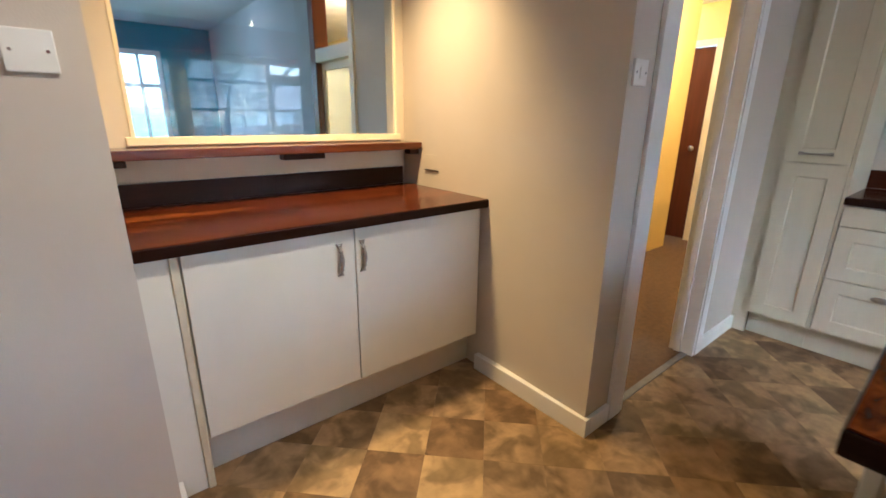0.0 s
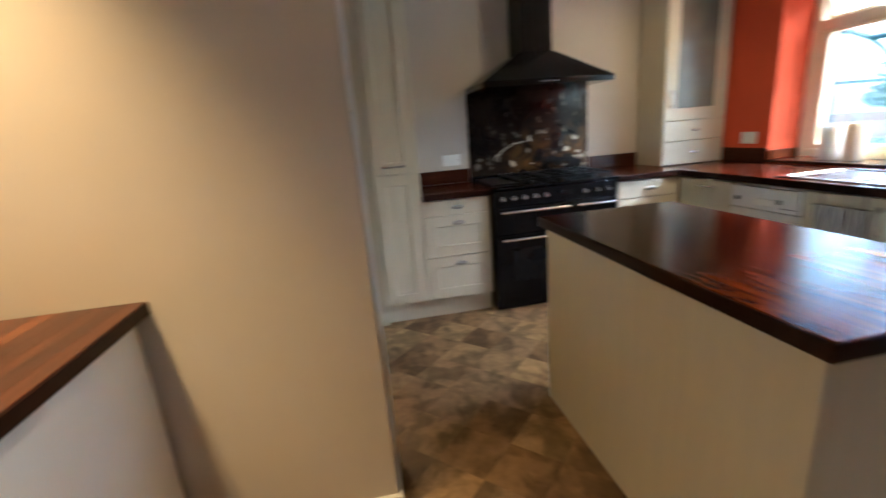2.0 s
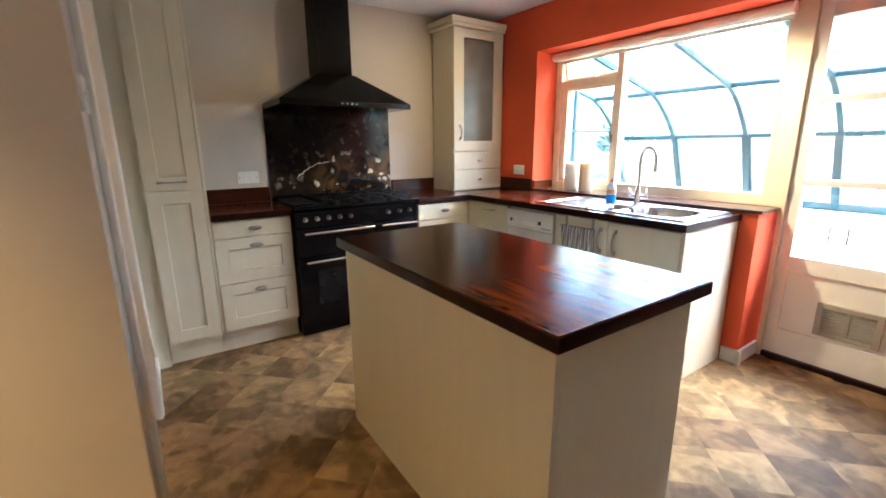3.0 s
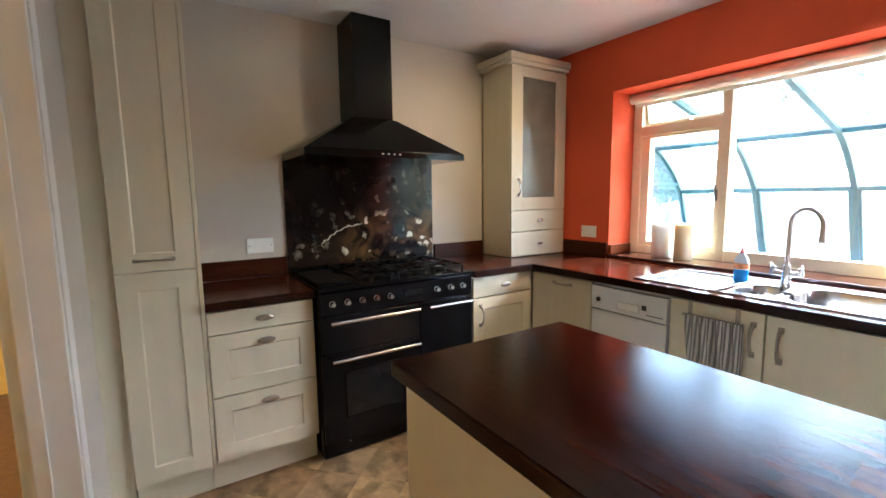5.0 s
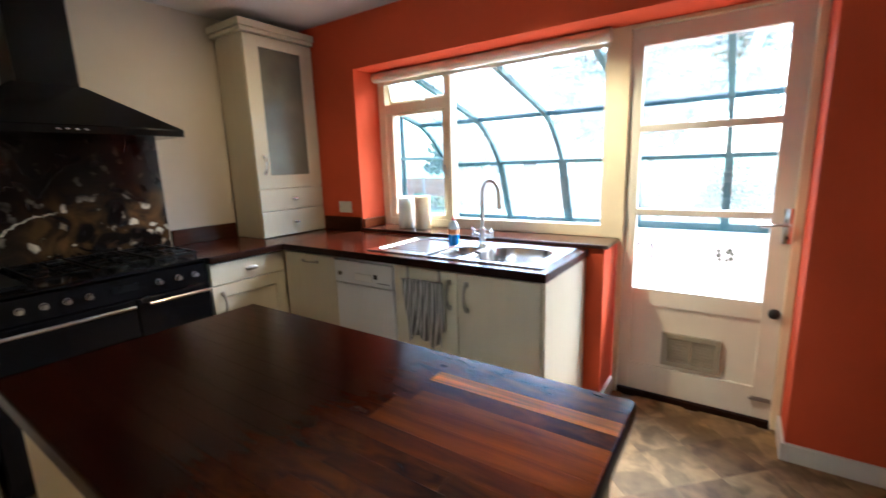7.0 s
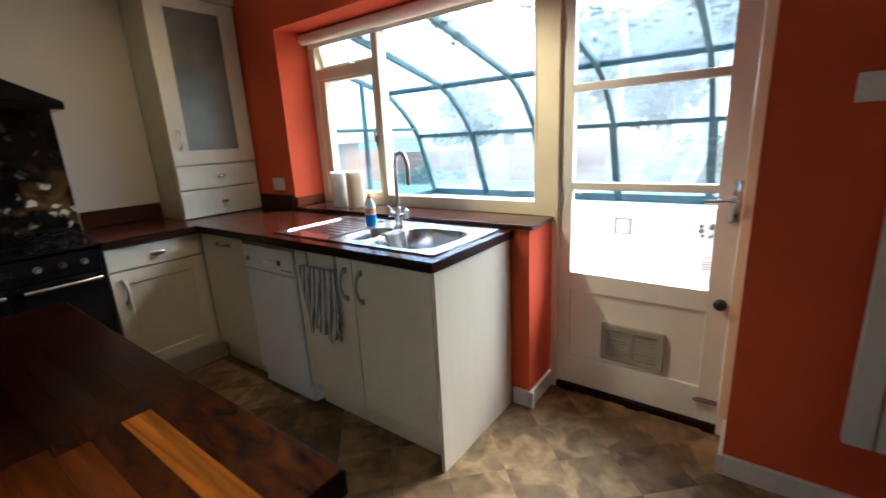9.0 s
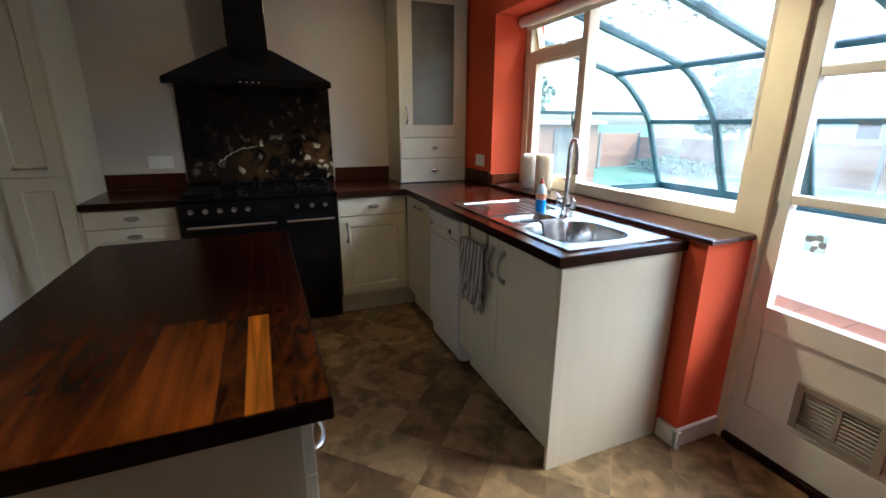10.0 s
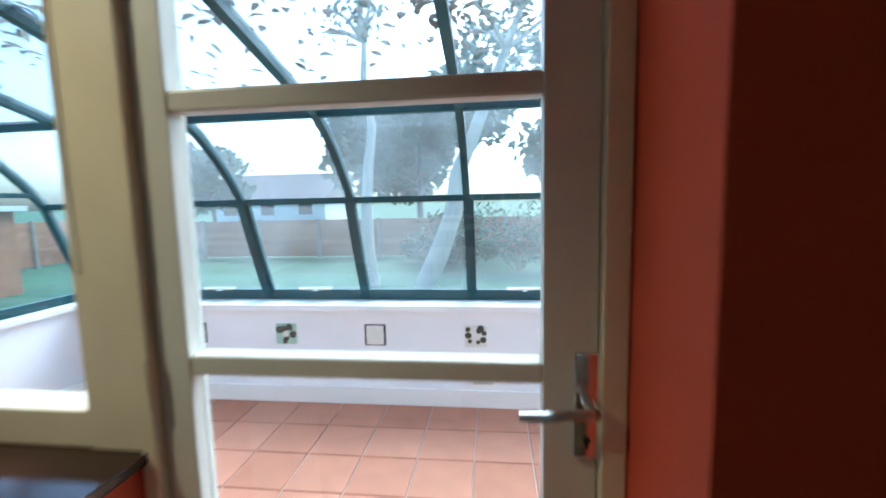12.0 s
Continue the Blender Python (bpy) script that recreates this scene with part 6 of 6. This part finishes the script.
# leaves lying on the roof glass
rnd = random.Random(9)
bm = bmesh.new()
for k in range(1900):
    x = rnd.uniform(CXW, CXE)
    y = -2.65 - abs(rnd.gauss(0, 0.55))
    if rnd.random() < 0.55:
        # drifts caught along the ribs
        x = 3.765 - 0.745 * rnd.randint(0, 6) + rnd.gauss(0.0, 0.12)
        y = -2.7 - abs(rnd.gauss(0, 0.4))
        if not CXW < x < CXE:
            continue
    if y < -4.1 or (x > 2.6 and rnd.random() < 0.4):
        continue
    z = height_at(y) + 0.014
    ln, wd, a = rnd.uniform(0.016, 0.042), rnd.uniform(0.008, 0.018), rnd.uniform(0, math.tau)
    u, v = Vector((math.cos(a), math.sin(a), -0.2 * math.sin(a) * -1)), Vector((-math.sin(a), math.cos(a), 0.2 * math.cos(a)))
    c = Vector((x, y, z))
    lift = Vector((0, 0, rnd.uniform(0.004, 0.014)))
    p = [c - u * ln, c - u * ln * 0.3 + v * wd + lift, c + u * ln * 0.4 + v * wd * 0.8 + lift, c + u * ln + lift * 0.5, c + u * ln * 0.4 - v * wd * 0.8 + lift, c - u * ln * 0.3 - v * wd + lift]
    vs = [bm.verts.new(q) for q in p]
    bm.faces.new((vs[0], vs[1], vs[5]))
    bm.faces.new((vs[1], vs[2], vs[4], vs[5]))
    bm.faces.new((vs[2], vs[3], vs[4]))
tagged(link("fallen_leaves", bm, M_LEAFFALL), "brown fallen leaves scattered on the glass roof", "leaves", kind="stuff")

# ---- garden ----
GZ = -0.22
structure("ground", boxes((-900, -900, GZ - 1, 900, 900, GZ)), M_GRASS, "green lawn running out to the fields", "lawn")


def fence(label, x0, y0, x1, y1, top):
    ob = thing("garden_fence", ((x0 + x1) / 2, (y0 + y1) / 2, GZ), label, "fence", "garden fence runs")
    n = max(1, round(math.hypot(x1 - x0, y1 - y0) / 1.83))
    along_x = abs(x1 - x0) > abs(y1 - y0)
    for k in range(n + 1):
        x, y = x0 + (x1 - x0) * k / n, y0 + (y1 - y0) * k / n
        part("post", boxes((x - 0.05, y - 0.05, GZ, x + 0.05, y + 0.05, top + 0.06), bevel=0.006), M_POST, ob, "weathered grey-brown post")
    for k in range(n):
        xa, ya, xb, yb = x0 + (x1 - x0) * k / n, y0 + (y1 - y0) * k / n, x0 + (x1 - x0) * (k + 1) / n, y0 + (y1 - y0) * (k + 1) / n
        rows = 9
        for j in range(rows):
            z0 = GZ + 0.05 + (top - GZ - 0.05) * j / rows
            z1 = z0 + (top - GZ) / rows + 0.012
            d = 0.012 if j % 2 else 0.0
            if along_x:
                part("board", boxes((min(xa, xb) + 0.055, ya - 0.012 + d, z0, max(xa, xb) - 0.055, ya + d, z1)), M_FENCE, ob)
            else:
                part("board", boxes((xa - 0.012 + d, min(ya, yb) + 0.055, z0, xa + d, max(ya, yb) - 0.055, z1)), M_FENCE, ob)
    return ob


fence("orange-brown overlap panel fence along the garden end", -7.0, -14.0, 13.0, -14.0, 0.88)
fence("orange-brown overlap panel fence along the garden side", 13.0, -14.0, 13.0, -1.0, 1.02)


def leaves(bm, rnd, n, centre, size, leaf):
    for k in range(n):
        while True:
            p = Vector((rnd.uniform(-1, 1), rnd.uniform(-1, 1), rnd.uniform(-1, 1)))
            if 0.25 < p.length < 1:
                break
        c = Vector(centre) + Vector((p.x * size[0], p.y * size[1], p.z * size[2]))
        u = Vector((rnd.uniform(-1, 1), rnd.uniform(-1, 1), rnd.uniform(-1, 1))).normalized()
        v = u.orthogonal().normalized()
        s = leaf * rnd.uniform(0.6, 1.4)
        vs = [bm.verts.new(c + u * s), bm.verts.new(c + v * s * 0.5), bm.verts.new(c - u * s), bm.verts.new(c - v * s * 0.5)]
        bm.faces.new(vs)


def tree(label, x, y, h, spread, seed, lean=0.0, leaf=0.16, count=1800, bark=None, girth=0.025, low=3):
    rnd = random.Random(seed)
    ob = thing("garden_tree", (x, y, GZ), label, "tree")
    bm = bmesh.new()
    top = Vector((x + lean * h, y, GZ + h * 0.85))
    pts = [Vector((x, y, GZ)).lerp(top, k / 8) + Vector((rnd.uniform(-1, 1), rnd.uniform(-1, 1), 0)) * 0.014 * h * (k > 0) for k in range(9)]
    tube(bm, pts, girth * h, 9, [1.15 - 0.12 * k for k in range(9)])
    ends = []
    for k in range(11):
        i = rnd.randint(low, 7)
        a, up = rnd.uniform(0, math.tau), rnd.uniform(0.1, 0.7)
        d = Vector((math.cos(a), math.sin(a), up))
        e = pts[i] + d * spread * rnd.uniform(0.6, 1.0)
        m = (pts[i] + e) / 2 + Vector((0, 0, 0.1 * spread))
        tube(bm, [pts[i], m, e], 0.009 * h, 6, [1, 0.6, 0.25])
        ends += [m, e]
    part("trunk", bm, bark or M_BARK, ob, "", True)
    bm = bmesh.new()
    ends.append(pts[-1])
    for e in ends:
        r = spread * rnd.uniform(0.3, 0.55)
        leaves(bm, rnd, count // len(ends), e, (r, r, r * 0.8), leaf)
    part("crown", bm, M_LEAF, ob)
    return ob


tree("large dark broadleaf tree beyond the fence", 4.9, -27.0, 7.6, 4.9, 3, leaf=0.3, count=9000)
tree("broadleaf tree beyond the side fence", 21.0, -12.0, 5.0, 2.2, 6, leaf=0.22, count=2600)
tree("slim garden tree with a pale leaning trunk", 1.88, -9.5, 6.4, 1.2, 8, lean=-0.30, leaf=0.06, count=420, bark=M_PALEBARK, girth=0.028, low=6)
tree("slim garden tree with a pale upright trunk", 2.9, -9.7, 7.0, 1.0, 17, leaf=0.06, count=260, bark=M_PALEBARK, girth=0.017, low=6)
tree("broadleaf tree over the garden corner", 14.5, -22.0, 4.2, 1.7, 12, leaf=0.2, count=2200)
tree("spreading tree beyond the fence", -4.0, -20.0, 7.5, 3.0, 14, leaf=0.26, count=3600)


def bush(label, x, y, sx, sy, h, seed):
    rnd = random.Random(seed)
    ob = thing("garden_bush", (x, y, GZ), label, "bush")
    bm = bmesh.new()
    for k in range(6):
        a = rnd.uniform(0, math.tau)
        tube(bm, [(x + 0.1 * math.cos(a), y + 0.1 * math.sin(a), GZ), (x + sx * 0.5 * math.cos(a), y + sy * 0.5 * math.sin(a), GZ + h * 0.6)], 0.02, 6)
    part("stems", bm, M_BARK, ob)
    bm = bmesh.new()
    for k in range(14):
        leaves(bm, rnd, 190, (x + rnd.uniform(-0.8, 0.8) * sx, y + rnd.uniform(-0.6, 0.6) * sy, GZ + h * rnd.uniform(0.3, 0.7)), (sx * rnd.uniform(0.2, 0.5), sy * 0.5, h * rnd.uniform(0.2, 0.36)), 0.06)
    part("foliage", bm, M_LEAF, ob)


bush("dense green shrub beside the fence", 0.1, -11.5, 1.9, 0.9, 1.7, 20)
bush("low green shrub on the lawn edge", 1.7, -12.6, 1.3, 0.7, 0.9, 21)
bush("green shrub near the garden corner", 10.5, -13.2, 1.6, 0.5, 0.6, 22)


def house(label, x, y, w, d, eaves, ridge):
    ob = thing("neighbour_house", (x, y, GZ), label, "house")
    part("wall", boxes((x - w / 2, y - d / 2, GZ, x + w / 2, y + d / 2, eaves)), M_RENDERWALL, ob)
    bm = bmesh.new()
    a = [bm.verts.new(p) for p in ((x - w / 2 - 0.4, y - d / 2 - 0.4, eaves), (x - w / 2 - 0.4, y + d / 2 + 0.4, eaves), (x - w / 2 - 0.4, y, ridge))]
    b = [bm.verts.new(p) for p in ((x + w / 2 + 0.4, y - d / 2 - 0.4, eaves), (x + w / 2 + 0.4, y + d / 2 + 0.4, eaves), (x + w / 2 + 0.4, y, ridge))]
    bm.faces.new(a)
    bm.faces.new(b[::-1])
    for i in range(3):
        j = (i + 1) % 3
        bm.faces.new((a[i], a[j], b[j], b[i]))
    part("roof", bm, M_ROOFTILE, ob, "dull brown tiled roof")
    for k in range(3):
        xx = x - w / 2 + w * (k + 0.5) / 3
        wd = part("window", boxes((xx - 0.7, y + d / 2 + 0.001, eaves - 1.5, xx + 0.7, y + d / 2 + 0.06, eaves - 0.3)), M_GLOSSWHITE, ob)
        part("pane", boxes((xx - 0.6, y + d / 2 + 0.061, eaves - 1.4, xx + 0.6, y + d / 2 + 0.07, eaves - 0.4)), M_WINDOWDARK, wd)


house("white rendered bungalow with dull brown tiled roof", 19.5, -40.0, 10, 7, 1.9, 4.1)
house("white rendered house with dull brown tiled roof", -14.0, -36.0, 12, 7, 3.0, 6.0)
shed = thing("garden_shed", (10.6, -8.0, GZ), "small timber garden shed with a pale felt roof", "shed")
part("wall", boxes((9.6, -9.0, GZ, 11.6, -7.0, 1.35)), M_FENCE, shed)
bm = bmesh.new()
box(bm, 9.45, -9.15, 1.35, 11.75, -6.85, 1.45, 0.01)
part("roof", bm, M_RENDERWALL, shed, "pale felt roof")
part("door", boxes((9.58, -8.4, GZ + 0.05, 9.6, -7.6, 1.25)), M_BARK, shed)

# ---- floor pieces ----
floor_ob, con_floor = bpy.data.objects["floor"], bpy.data.objects["floor_conservatory"]


def piece_mesh(name, size, thick, material, bev):
    bm = bmesh.new()
    h = size / 2
    lo = [bm.verts.new((sx * h, sy * h, -thick)) for sx, sy in ((-1, -1), (1, -1), (1, 1), (-1, 1))]
    md = [bm.verts.new((sx * h, sy * h, -bev)) for sx, sy in ((-1, -1), (1, -1), (1, 1), (-1, 1))]
    tp = [bm.verts.new((sx * (h - bev), sy * (h - bev), 0)) for sx, sy in ((-1, -1), (1, -1), (1, 1), (-1, 1))]
    for a, b in ((lo, md), (md, tp)):
        for k in range(4):
            bm.faces.new((a[k], a[(k + 1) % 4], b[(k + 1) % 4], b[k]))
    bm.faces.new(tp)
    me = bpy.data.meshes.new(name)
    bm.to_mesh(me)
    bm.free()
    me.materials.append(material)
    return me


terra = piece_mesh("tile", 0.305, 0.008, M_TERRA, 0.003)
rnd = random.Random(2)
for i in range(-7, 10):
    for j in range(7):
        x, y = 0.735 + 0.156 + 0.312 * i, -4.62 + 0.156 + 0.312 * j
        if CXW - 0.1 < x < CXE + 0.1 and y < -2.5:
            ob = new("tile", terra)
            ob.parent = con_floor
            ob.location = (x, y, CZ + rnd.uniform(-0.0006, 0.0006))

PITCH = 0.232
vinyl = piece_mesh("tile", PITCH - 0.0004, 0.010, M_VINYL, 0.0004)
verts, faces = [], []
r2 = math.sqrt(0.5)
for i in range(-22, 28):
    for j in range(-22, 28):
        u, v = 1.65 + (i + 0.5) * PITCH, 0.19 + (j + 0.5) * PITCH
        x, y = (u + v) * r2, (u - v) * r2
        if not (-1.05 < x < 3.85 and -2.42 < y < 2.1):
            continue
        if (0.05 < x < 3.25 and -2.35 < y < 0.85) or (0.1 < x < 1.7 and 0.6 < y < 1.5):
            ob = new("tile", vinyl)
            ob.parent = floor_ob
            ob.location = (x, y, 0)
            ob.rotation_euler = (0, 0, radians(45 + 90 * ((i * 7 + j * 3) % 4)))
        else:
            h = (PITCH - 0.0008) * r2
            k = len(verts)
            verts += [(x - h, y, 0), (x, y - h, 0), (x + h, y, 0), (x, y + h, 0)]
            faces.append((k, k + 1, k + 2, k + 3))
me = bpy.data.meshes.new("tile_rest")
me.from_pydata(verts, [], faces)
me.materials.append(M_VINYL_REST)
rest = tagged(new("tile_rest", me), kind="stuff")
rest.parent = floor_ob
